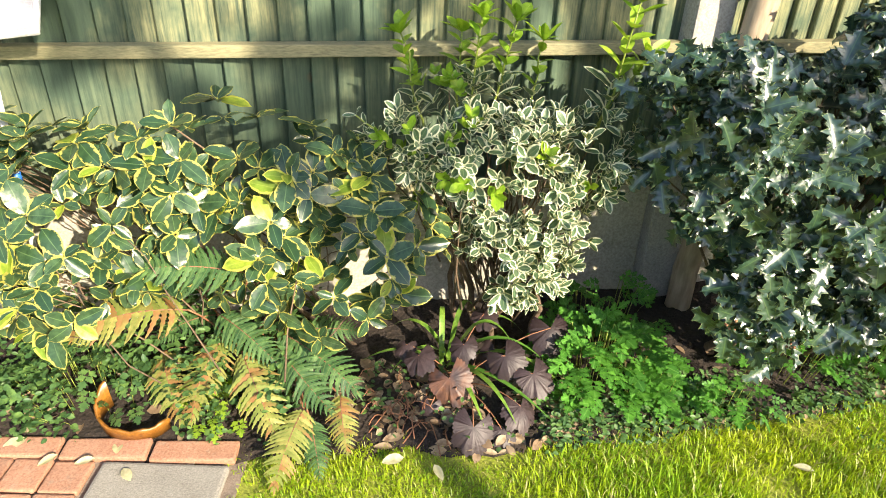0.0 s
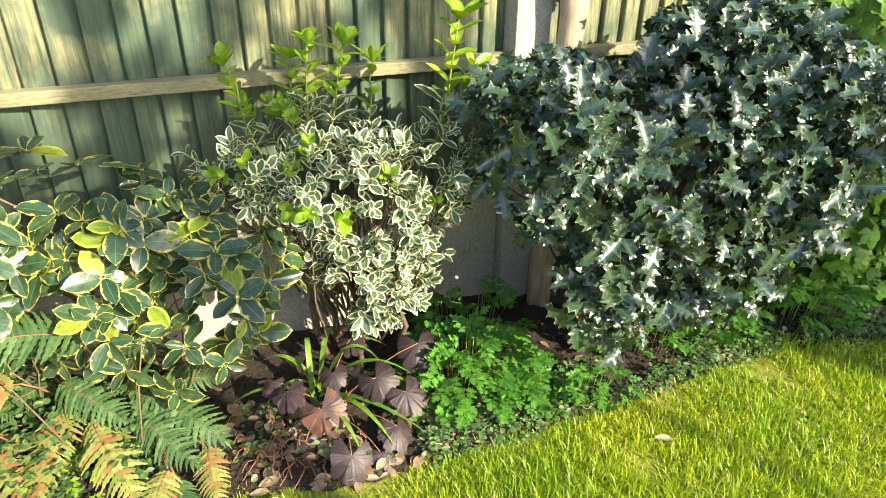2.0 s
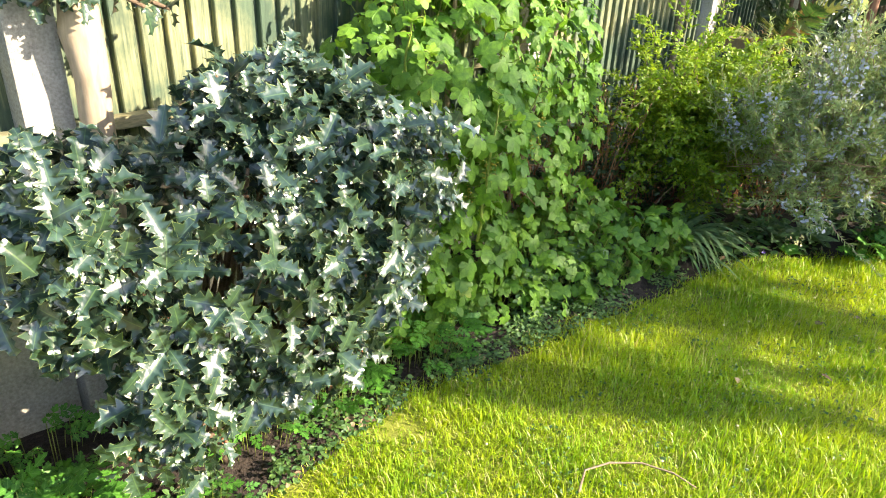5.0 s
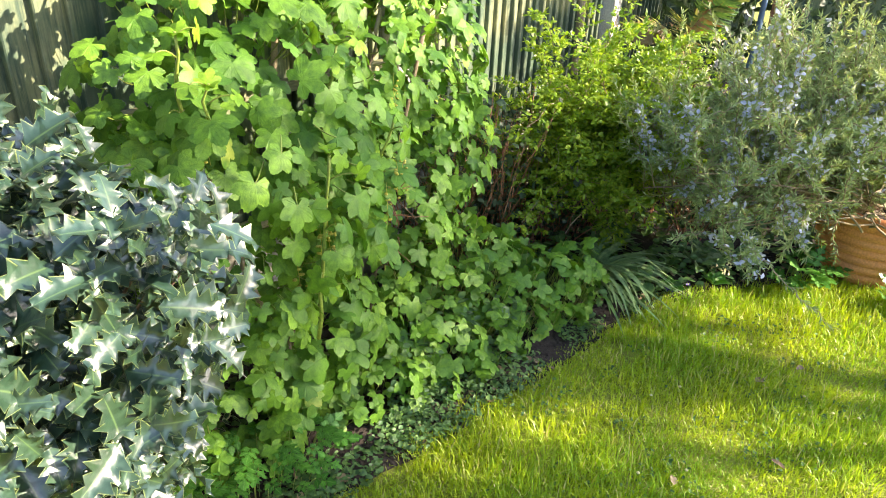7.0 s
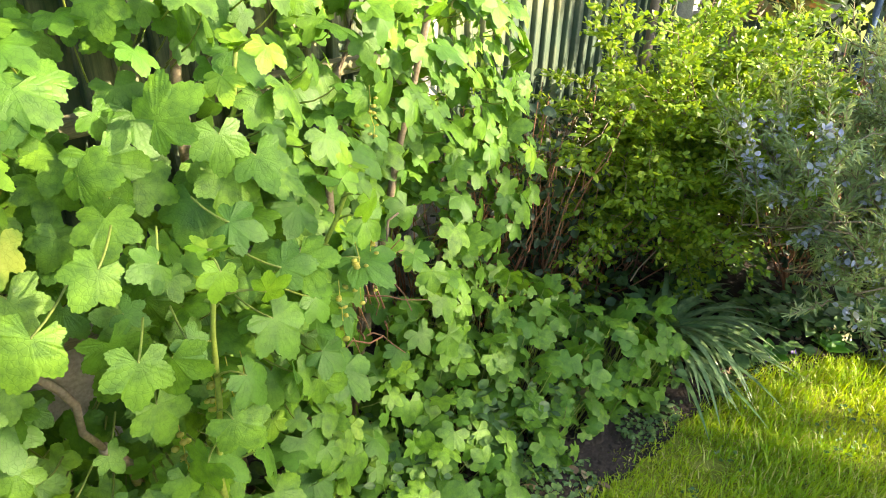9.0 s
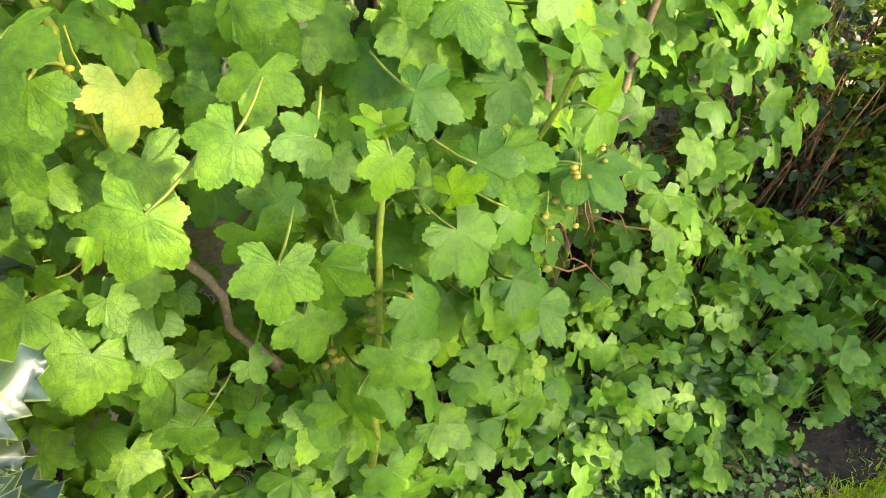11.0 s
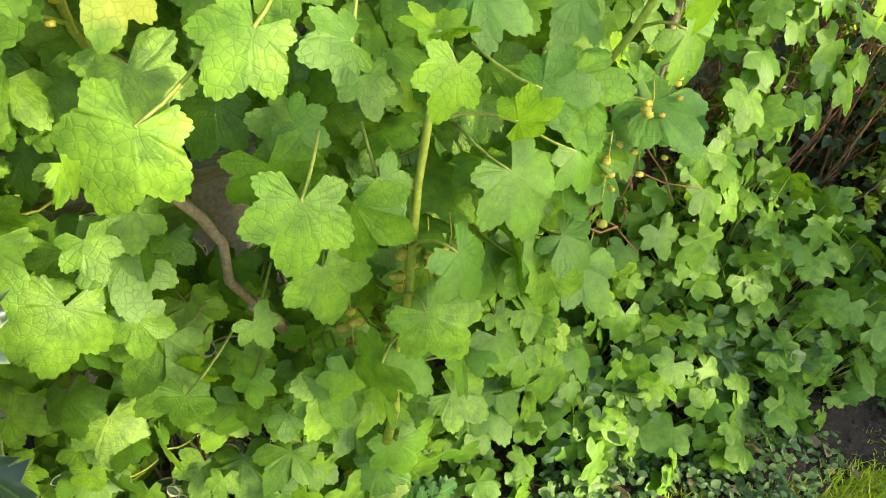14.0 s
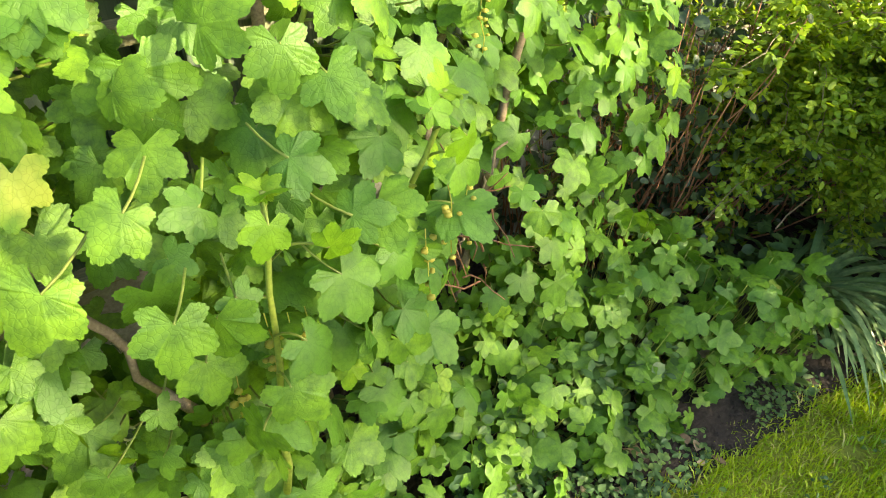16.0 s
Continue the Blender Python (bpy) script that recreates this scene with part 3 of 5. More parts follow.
def blades(n, xs, ylo, mat, name, label, lengths, width=0.0028, over=0.03, flat=0.5):
    """Grass: bent tapered blades between ylo and the bed's edge, in tufts."""
    x = rng.uniform(*xs, n)
    ragged = np.array([noise.noise((a * 7, 0.5, 2)) + 0.6 * noise.noise((a * 23, 1.5, 4)) for a in x]) * 0.07
    y = ylo + (edge_y(x) + over + ragged - ylo) * rng.random(n)
    gap = np.array([noise.noise((a * 5, b * 5, 0)) for a, b in zip(x, y)])
    tall = np.array([noise.noise((a * 2.3, b * 2.3, 7)) for a, b in zip(x, y)])
    sel = gap > -0.45 + rng.normal(0, 0.22, n)
    x, y, tall = x[sel], y[sel], tall[sel]
    n = len(x)
    h = rng.uniform(*lengths, n) * np.clip(1 + 0.8 * tall, 0.5, 1.8) * np.interp(x, (0.0, 1.6), (0.62, 1.0))
    a = rng.uniform(0, 6.283, n)
    lean = rng.uniform(0.1, 1.25, n) * flat * 2
    d = np.stack([np.cos(a), np.sin(a), np.zeros(n)], 1)
    side = np.stack([-np.sin(a), np.cos(a), np.zeros(n)], 1) * (width * rng.uniform(0.6, 1.3, n))[:, None] * 0.5
    base = np.stack([x, y, np.full(n, -0.002)], 1)
    up = np.array([0, 0, 1.0])
    mid = base + (d * np.sin(lean * 0.45)[:, None] + up * np.cos(lean * 0.45)[:, None]) * (h * 0.55)[:, None]
    tip = mid + (d * np.sin(lean)[:, None] + up * np.cos(lean)[:, None]) * (h * 0.45)[:, None]
    tip[:, 2] = np.maximum(tip[:, 2], 0.004)
    v = np.stack([base - side, base + side, mid - side * 0.85, mid + side * 0.85, tip], 1).reshape(-1, 3)
    f = (np.array([[0, 1, 3], [0, 3, 2], [2, 3, 4]])[None] + (np.arange(n) * 5)[:, None, None]).reshape(-1, 3)
    return tagged(new(name, mesh_of(name, v, f, mat)), label, "grass", kind="stuff")


blades(200000, (-0.55, 4.6), 0.10, M_GRASS, "grass", "short spring lawn grass, sunlit yellow green", (0.014, 0.046), 0.0032, 0.06, 0.85)
blades(26000, (0.2, 4.6), 0.10, M_GRASS, "long_grass", "longer lawn grass blades in loose tufts", (0.040, 0.075), 0.0036, 0.03, 0.6)

# ---- fence ----
BOARD = 0.0787


def feather_board(w, z0, z1):
    """A board thicker at its sunny side, tapered to a thin far edge, with a cut top."""
    b = bmesh.new()
    prof = ((-w / 2, -0.022), (-w / 2 + 0.003, -0.025), (w / 2, -0.005), (w / 2, 0.0), (-w / 2, 0.0))
    rows = [[b.verts.new((x, y, z)) for x, y in prof] for z in (z0, z1)]
    for i in range(5):
        b.faces.new((rows[0][i], rows[0][(i + 1) % 5], rows[1][(i + 1) % 5], rows[1][i]))
    b.faces.new(rows[0][::-1]), b.faces.new(rows[1])
    bmesh.ops.recalc_face_normals(b, faces=b.faces)
    m = bpy.data.meshes.new("board")
    b.to_mesh(m)
    b.free()
    m.materials.append(M_FENCE)
    return m


BOARD_MESH = feather_board(BOARD + 0.012, 0.47, 1.95)


def fence_panel(s0, s1, group):
    """Upright overlapping boards on three rails."""
    e = thing("fence_panel", on_fence((s0 + s1) / 2, 0, 0.47), "green-stained feather-edge fence panel with worn rails", "fence", group)
    n = int(round((s1 - s0) / BOARD))
    w = (s1 - s0) / n
    for i in range(n):
        m = Matrix.Translation(on_fence(s0 + w * (i + 0.5), -0.002 + 0.0, 0)) @ pose(0, 0, 0, 0, rng.normal(0, 0.15), FANG + 3.0 + rng.normal(0, 0.3))
        child("board", BOARD_MESH, e, m=m)
    for z, h, label in ((0.475, 0.03, "weathered bottom rail"), (1.60, 0.036, "")) if s0 > 2 else ((0.475, 0.03, "weathered bottom rail"), (0.908, 0.036, "worn mid rail with flaking green stain"), (1.60, 0.036, "")):
        b = bmesh.new()
        L = (s1 - s0) / 2 - 0.004
        box(b, (-L, -0.045, 0), (L, -0.0, h), 0.004)
        bmesh.ops.bisect_plane(b, geom=[*b.verts, *b.edges, *b.faces], plane_co=(0, 0, 0), plane_no=(1, 0, 0))
        bmesh.ops.transform(b, matrix=Matrix.Translation(on_fence((s0 + s1) / 2, 0.017, z)) @ pose(0, 0, 0, 0, 0, FANG), verts=b.verts)
        part("rail", b, M_RAIL, e, label)
    return e


def concrete_post(s, z1=2.0):
    b = bmesh.new()
    box(b, (-0.062, -0.05, -0.02), (0.062, 0.055, z1), 0.012)
    e = thing("concrete_post", on_fence(s, 0.035, 0), "rough pale grey concrete fence post", "fence post", "fence posts")
    bmesh.ops.transform(b, matrix=Matrix.Translation(on_fence(s, 0.035, 0)) @ pose(0, 0, 0, 0, 0, FANG), verts=b.verts)
    part("shaft", b, M_CONCRETE, e)


def gravel_board(s0, s1):
    b = bmesh.new()
    L = (s1 - s0) / 2 - 0.003
    box(b, (-L, -0.03, -0.02), (L, 0.02, 0.47), 0.005)
    c = on_fence((s0 + s1) / 2, 0.0, 0)
    bmesh.ops.transform(b, matrix=Matrix.Translation(c) @ pose(0, 0, 0, 0, 0, FANG), verts=b.verts)
    e = thing("gravel_board", c, "stained concrete gravel board under the fence panel", "gravel board", "gravel boards")
    part("board", b, M_GRAVELBOARD, e)


POSTS = [-3.64, -1.43, 0.777, 2.95, 5.13, 7.3, 9.5]
for s in POSTS:
    concrete_post(s)
for a, b_ in zip(POSTS[:-1], POSTS[1:]):
    fence_panel(a + 0.064, b_ - 0.064, "fence panels")
    gravel_board(a + 0.064, b_ - 0.064)

# plain fences that close the garden on the other sides
for name, lo, hi in (("fence_back", (-7, -6.1, 0), (11, -6.0, 1.7)), ("fence_side", (-6.1, -6, 0), (-6.0, 1.2, 1.7)), ("fence_far_side", (10.0, -6, 0), (10.1, 3.4, 1.7))):
    b = bmesh.new()
    box(b, lo, hi, 0.01)
    m = bpy.data.meshes.new(name)
    b.to_mesh(m)
    b.free()
    m.materials.append(M_FENCE)
    tagged(new(name, m), "plain dark green boundary fence of the garden", "fence", kind="structure")

# ---- leaf shapes ----
L_LAUREL = [oval_leaf(0.56, 0.10, 0.12, 1.15, 0.012), oval_leaf(0.64, 0.06, 0.22, 1.2, 0.02), oval_leaf(0.52, 0.16, 0.05, 1.1, 0.015)]
L_EUON = [oval_leaf(0.52, 0.14, 0.10, 1.2, 0.01, 8), oval_leaf(0.46, 0.22, -0.05, 1.25, 0.0, 8), oval_leaf(0.58, 0.1, 0.18, 1.15, 0.015, 8)]
L_SMALL = [oval_leaf(0.55, 0.15, 0.1, 1.0, 0.0, 5), oval_leaf(0.75, 0.1, 0.15, 0.9, 0.0, 5)]
L_HOLLY = [holly_leaf(k) for k in (1, 2, 5, 11, 12)]
L_CURRANT = [palmate_leaf(5, d, 0.04, c, k, 97, 0.7) for d, c, k in ((0.33, 0.14, 1), (0.30, 0.26, 2), (0.37, 0.08, 3), (0.32, 0.18, 8), (0.35, 0.3, 9))]
L_CURRANT_FAR = [palmate_leaf(5, d, 0.04, c, k, 58, 0.7) for d, c, k in ((0.33, 0.14, 1), (0.30, 0.26, 2), (0.37, 0.08, 3), (0.32, 0.18, 8))]
L_HEUCH = [palmate_leaf(7, 0.16, 0.05, 0.25, 4, pleat=0.3), palmate_leaf(7, 0.18, 0.06, 0.4, 5, pleat=0.4)]
L_HERB = [lobed_leaflet()]
L_STRIP = [strip_leaf(4, 0.16)]
L_NEEDLE = [strip_leaf(3, 0.17)]


def stems(parent, base, tips, mat, r0, r1, thick=6, spread=0.05, name="branch", sag=0.02):
    """Main branches one by one, thinner twigs joined."""
    tips = list(tips)
    for t in tips[:thick]:
        b0 = np.array(base) + np.append(rng.normal(0, spread, 2), 0)
        v, f = tube(bend(b0, t, sag, 8, 0.012), np.linspace(r0, r1, 8), 6, 0.06)
        child(name, mesh_of(name, v, f, mat), parent)
    rest = []
    for t in tips[thick:]:
        b0 = np.array(base) + np.append(rng.normal(0, spread, 2), 0)
        s = b0 + (np.array(t) - b0) * 0.35 + rng.normal(0, 0.03, 3)
        rest.append(tube(bend(s, t, sag, 5, 0.008), np.linspace(r1 * 1.3, r1 * 0.5, 5), 4))
    if rest:
        v, f = join(rest)
        child("twigs", mesh_of("twigs", v, f, mat), parent, kind="stuff")


# ---- variegated laurel-like shrub with yellow margins ----
def laurel_shrub():
    e = thing("variegated_shrub", (-0.55, 1.65, 0.03), "shrub with dark glossy leaves edged in yellow, before the fence", "shrub")
    blobs = [(-0.95, 1.56, 0.55, 0.34, 0.22, 0.27), (-0.66, 1.60, 0.72, 0.24, 0.2, 0.15), (-0.42, 1.62, 0.66, 0.24, 0.2, 0.17), (-0.22, 1.56, 0.52, 0.2, 0.17, 0.2), (-0.95, 1.42, 0.40, 0.22, 0.12, 0.13), (-0.28, 1.44, 0.38, 0.16, 0.1, 0.12), (-1.35, 1.6, 0.55, 0.3, 0.22, 0.28), (-1.10, 1.56, 0.52, 0.26, 0.14, 0.2), (-0.80, 1.56, 0.60, 0.18, 0.12, 0.12), (-0.52, 1.52, 0.48, 0.24, 0.12, 0.14)]
    pts = on_blobs(blobs, 270, (0, -1, 0.5), -0.3, 0.2)
    poses, tips = [], []
    for p, d, r in pts:
        ax = unit(d * 0.8 + np.array([0, -0.25, 0.7]) + rng.normal(0, 0.2, 3))
        tips.append(p - ax * 0.01)
        poses += rosette(p, ax, int(rng.integers(4, 7)), 0.075 * (1.0 if r > 0.85 else 0.8), 0.9, 0.3, 0.3)
    stems(e, (-0.6, 1.76, 0.02), sorted(tips, key=lambda q: -q[2])[::5], M_BARK, 0.006, 0.0022, 9, 0.22, sag=0.05)
    new_ones = [p for i, p in enumerate(poses) if i % 17 == 0]
    poses = [p for i, p in enumerate(poses) if i % 17]
    foliage(e, L_LAUREL, poses, M_LAUREL, 290)
    foliage(e, L_LAUREL, new_ones, M_LAUREL_NEW, 30, "young_leaf")


# ---- white-edged euonymus with lime shoots ----
def euonymus_shrub():
    e = thing("euonymus", (0.16, 1.80, 0.03), "white-edged euonymus shrub with lime green new shoots", "shrub")
    blobs = [(0.10, 1.72, 0.66, 0.24, 0.2, 0.17), (0.26, 1.70, 0.60, 0.2, 0.18, 0.2), (0.20, 1.64, 0.44, 0.17, 0.14, 0.15), (-0.08, 1.70, 0.74, 0.15, 0.12, 0.1), (0.38, 1.70, 0.72, 0.13, 0.13, 0.13), (0.05, 1.78, 0.78, 0.2, 0.14, 0.12), (0.27, 1.64, 0.37, 0.08, 0.08, 0.06)]
    poses, limes, tips = [], [], []
    for p, d, r in on_blobs(blobs, 235, (0, -1, 0.4), -0.35, 0.22):
        ax = unit(d * 0.9 + np.array([0, -0.2, 0.45]) + rng.normal(0, 0.3, 3))
        tips.append(p - ax * 0.03)
        s = 0.051 * rng.uniform(0.75, 1.15)
        if rng.random() < 0.18 and r > 0.8 and p[2] > 0.58:
            limes += shoot(p - ax * 0.02, p + ax * 0.03, 2, s * 0.9, 0.3, 0.7, 0.8) + rosette(p + ax * 0.03, ax, 4, s * 0.8, 0.55, 0.9)
        else:
            poses += shoot(p - ax * 0.03, p + ax * 0.02, 3, s, 0.2, 0.85, 0.5)
            poses += rosette(p + ax * 0.02, ax, 4, s * 0.85, 0.6, 0.9)
    # tall shoots
    ups = []
    for b, t, k, s in (((-0.06, 1.74, 0.72), (-0.13, 1.76, 1.01), 9, 0.055), ((0.06, 1.76, 0.78), (0.08, 1.74, 1.06), 9, 0.06), ((0.12, 1.78, 0.78), (0.17, 1.76, 1.05), 8, 0.06), ((0.40, 1.72, 0.74), (0.455, 1.68, 1.12), 10, 0.075), ((0.38, 1.73, 0.74), (0.50, 1.70, 0.99), 8, 0.055), ((0.02, 1.8, 0.75), (0.03, 1.8, 1.01), 8, 0.055), ((0.22, 1.8, 0.75), (0.25, 1.82, 0.99), 7, 0.055), ((-0.1, 1.66, 0.7), (-0.23, 1.6, 0.84), 5, 0.04)):
        ups.append((b, t))
        got = shoot(b, t, k, s * 1.2, 0.25, 0.8, 0.5)
        cut = len(got) // 3 if k > 5 else len(got)
        poses += got[:cut]
        limes += got[cut:] + (rosette(np.array(t), np.array(t) - np.array(b), 6, s * 1.15, 0.7, 0.6) if k > 5 else [])
    stems(e, (0.18, 1.82, 0.02), tips[::3], M_BARK, 0.012, 0.003, 8, 0.07)
    for b, t in ups:
        v, f = tube(bend(b, t, 0.0, 6, 0.004), np.linspace(0.004, 0.002, 6), 5)
        child("shoot", mesh_of("shoot", v, f, M_GREENSTEM), e, "lime green upright shoot")
    foliage(e, L_EUON, poses, M_EUON, 290)
    foliage(e, L_EUON, limes, M_EUON_NEW, 200, "young_leaf")


# ---- holly ----
def spray(p, ax, k, size, length):
    """Holly leaves alternating along a twig."""
    out = []
    u = unit(np.cross(ax, (0.1, 0.3, 0.95)))
    w = np.cross(ax, u)
    for i in range(k):
        s = i / max(k - 1, 1)
        a = i * 2.4 + rng.normal(0, 0.3)
        rad = u * math.cos(a) + w * math.sin(a)
        out.append((p + ax * length * (s - 1), frame_of(ax * (0.25 + 0.4 * s) + rad * 0.85, ax * 0.8 + np.array([0.2, -0.5, 0.4]) - rad * 0.3 + rng.normal(0, 0.34, 3)), size * rng.uniform(0.7, 1.15)))
    return out


def holly_bush():
    e = thing("holly_bush", (1.0, 1.78, 0.03), "dense holly bush with glossy dark spiny leaves", "shrub")
    blobs = [(0.98, 1.62, 0.72, 0.42, 0.36, 0.34), (1.30, 1.60, 0.80, 0.28, 0.33, 0.33), (0.72, 1.62, 0.78, 0.22, 0.28, 0.26), (1.14, 1.52, 0.50, 0.30, 0.24, 0.20), (0.82, 1.40, 0.44, 0.14, 0.13, 0.16), (1.22, 1.70, 1.00, 0.28, 0.26, 0.18), (1.40, 1.45, 0.90, 0.19, 0.2, 0.18), (1.36, 1.42, 0.72, 0.14, 0.18, 0.2), (0.66, 1.50, 0.92, 0.16, 0.18, 0.12)]
    poses, tips = [], []
    for p, d, r in on_blobs(blobs, 560, (0.05, -1, 0.35), -0.4, 0.24):
        ax = unit(d * 0.9 + np.array([0.0, -0.15, 0.35]) + rng.normal(0, 0.25, 3))
        tips.append(p - ax * 0.06)
        poses += spray(p, ax, int(rng.integers(3, 6)), 0.077, 0.05)
    for p, ax in (((0.50, 1.58, 1.00), (-0.4, -0.4, 0.8)), ((0.52, 1.54, 0.95), (-0.7, -0.5, 0.4)), ((1.47, 1.24, 1.06), (0.7, -0.4, 0.4)), ((0.46, 1.62, 0.92), (-0.7, -0.5, 0.3)), ((0.78, 1.29, 0.36), (0.1, -0.5, -0.7)), ((0.68, 1.27, 0.44), (-0.4, -0.6, -0.5)), ((1.44, 1.22, 0.9), (0.6, -0.6, 0.1)), ((1.33, 1.3, 0.62), (0.5, -0.7, 0)), ((1.24, 1.53, 1.17), (0, -0.3, 0.9)), ((1.30, 1.55, 1.12), (0.3, -0.3, 0.8))):
        poses += spray(np.array(p), unit(ax), 7, 0.064, 0.09)
        tips.append(np.array(p) - unit(ax) * 0.08)
    stems(e, (1.0, 1.78, 0.02), tips[::4], M_BARK, 0.016, 0.004, 12, 0.06)
    foliage(e, L_HOLLY, poses, M_HOLLY, 300)
    buds = []
    for p, ax, s in ((c, a, s) for c, a, s in poses[::40]):
        for _ in range(5):
            buds.append((CRUMB_V * 0.004 + p + rng.normal(0, 0.006, 3), CRUMB_F))
    v, f = join(buds)
    child("buds", mesh_of("buds", v, f, M_REDTWIG), e, "reddish brown flower buds", kind="stuff")


# ---- currant bush ----
def currant_leaf(p, out, size):
    """A leaf whose blade hangs outwards and a little down, face to the light."""
    nor = unit(out * 0.75 + np.array([0.05, -0.45, 0.65]) + rng.normal(0, 0.28, 3))
    d = unit(np.array([0, -0.25, -0.8]) + out * 0.35 + rng.normal(0, 0.45, 3))
    return (p, frame_of(d, nor), size)


def currant_bush():
    e = thing("currant_bush", (2.15, 2.05, 0.03), "leafy currant bush with lobed leaves and hanging blossom", "shrub")
    blobs = [(1.95, 2.00, 1.00, 0.40, 0.36, 0.42), (1.84, 1.86, 0.72, 0.26, 0.28, 0.32), (2.06, 1.80, 0.80, 0.16, 0.20, 0.30), (2.32, 2.10, 1.05, 0.36, 0.30, 0.40), (2.66, 2.16, 1.00, 0.30, 0.28, 0.42), (2.50, 2.02, 0.55, 0.26, 0.22, 0.34), (1.95, 1.86, 0.36, 0.34, 0.20, 0.22), (2.74, 2.02, 0.72, 0.2, 0.16, 0.2), (2.28, 2.1, 1.45, 0.42, 0.3, 0.25), (1.76, 1.84, 0.28, 0.26, 0.18, 0.26), (2.15, 1.90, 0.30, 0.25, 0.16, 0.25), (1.67, 1.90, 0.78, 0.2, 0.25, 0.26), (1.60, 1.92, 0.38, 0.2, 0.15, 0.36), (2.55, 2.25, 1.2, 0.3, 0.2, 0.3)]
    poses, young, stalks = [], [], []
    pts = on_blobs(blobs, 2450, (0, -1, 0.3), -0.4, 0.26)
    for p, d, r in pts:
        # the hole with bare twigs, the open old branch, the thin place by the low euonymus
        hole = ((p[0] - 2.30) / 0.09) ** 2 + ((p[2] - 0.54) / 0.24) ** 2 < 1 and p[1] < 2.0
        along = np.clip((0.98 - p[2]) / 0.30, 0, 1)
        branch = abs(p[0] - 1.69 - 0.10 * along) < 0.045 and 0.66 < p[2] < 0.98 and p[1] < 1.76
        thin = p[0] < 1.74 and p[2] < 0.75 and p[1] < 1.87 and rng.random() < 0.5
        if hole or branch or thin:
            continue
        big = 0.084 if p[0] < 2.2 else 0.078
        s = big * rng.uniform(0.55, 1.25)
        lf = currant_leaf(p, d, s)
        (young if rng.random() < 0.10 and r > 0.9 else poses).append(lf)
        if rng.random() < 0.6:
            stalks.append(tube(bend(p, p - d * 0.06 + np.array([0, 0.01, -0.025]), -0.008, 4), np.linspace(0.0012, 0.0016, 4), 4))
    # the shoots nearest to the path, with leaves of their own
    front = (((1.88, 1.60, 0.52), (1.915, 1.58, 0.985)), ((1.70, 1.76, 0.86), (1.69, 1.63, 1.14)), ((2.08, 1.70, 0.70), (2.12, 1.60, 1.03)), ((2.0, 1.74, 0.9), (2.02, 1.68, 1.18)), ((1.70, 1.8, 0.9), (1.68, 1.72, 1.22)))
    for k, (b, t) in enumerate(front):
        b, t = np.array(b), np.array(t)
        v, f = tube(bend(b, t, 0.0, 9, 0.004), np.linspace(0.0055, 0.0028, 9), 7, 0.08)
        child("shoot", mesh_of("shoot", v, f, M_GREENSTEM), e, "yellow-green young shoot")
        for i in range(7):
            s = 0.25 + 0.72 * i / 6
            a = i * 2.4 + k
            o = np.array([math.cos(a), -abs(math.sin(a)) - 0.25, 0.1])
            p0 = b + (t - b) * s
            p1 = p0 + unit(o) * rng.uniform(0.04, 0.07) + np.array([0, 0, 0.012])
            stalks.append(tube(bend(p0, p1, 0.008, 5), np.linspace(0.0018, 0.0013, 5), 5))
            (young if i >= 5 else poses).append(currant_leaf(p1, unit(o), (0.085 if i < 5 else 0.05) * rng.uniform(0.85, 1.15)))
        young.extend(rosette(t, t - b, 4, 0.04, 0.7, 0.6))
    # the largest leaves by the path
    for x, y, z, s, dx, dz in ((1.98, 1.575, 0.865, 0.100, 0.35, -0.8), (1.81, 1.55, 0.895, 0.085, -0.25, -0.8), (1.83, 1.60, 0.79, 0.085, 0.1, -0.9), (1.87, 1.57, 0.885, 0.055, 0.3, -0.6), (1.725, 1.56, 0.96, 0.085, -0.5, -0.7), (2.05, 1.59, 0.86, 0.065, 0.4, -0.8), (2.02, 1.60, 0.74, 0.065, 0.3, -0.9), (1.93, 1.61, 0.70, 0.06, 0.2, -0.9), (1.77, 1.63, 0.72, 0.05, 0.3, -0.7), (1.70, 1.62, 0.66, 0.06, -0.3, -0.9), (2.0, 1.58, 0.93, 0.07, 0.7, 0.1), (1.86, 1.59, 0.98, 0.06, -0.7, 0.1), (1.95, 1.60, 1.0, 0.075, 0.6, -0.2), (1.80, 1.58, 1.0, 0.07, -0.5, -0.4)):
        poses.append((np.array([x, y, z]), frame_of((dx, -0.35, dz), (0.1 + 0.2 * dx, -0.8, 0.6)), s))
        stalks.append(tube(bend((x, y, z), (x - 0.25 * (x - 1.9) - 0.3 * 0.05 * dx, y + 0.05, z + 0.02), -0.004, 4), 0.0014, 5))
    # old wood
    for a, c, r in (((1.702, 1.69, 0.95), (1.778, 1.71, 0.665), 0.0065), ((1.778, 1.71, 0.665), (1.95, 1.95, 0.05), 0.008), ((2.20, 1.95, 0.05), (2.25, 1.90, 0.75), 0.010), ((2.25, 1.90, 0.75), (2.38, 1.95, 1.2), 0.008), ((2.34, 2.0, 0.05), (2.52, 1.92, 1.15), 0.009), ((2.1, 2.05, 0.03), (2.05, 1.98, 1.3), 0.011), ((1.93, 1.95, 0.03), (1.90, 1.70, 0.52), 0.008), ((2.28, 1.86, 0.60), (2.40, 1.86, 0.78), 0.003), ((2.6, 2.1, 0.03), (2.75, 2.0, 0.9), 0.008)):
        v, f = tube(bend(a, c, 0.01, 9, 0.008), np.linspace(r, r * 0.8, 9), 7, 0.1)
        child("branch", mesh_of("branch", v, f, M_TWIG), e, "brown woody branch with flaking bark")
    v, f = join(stalks)
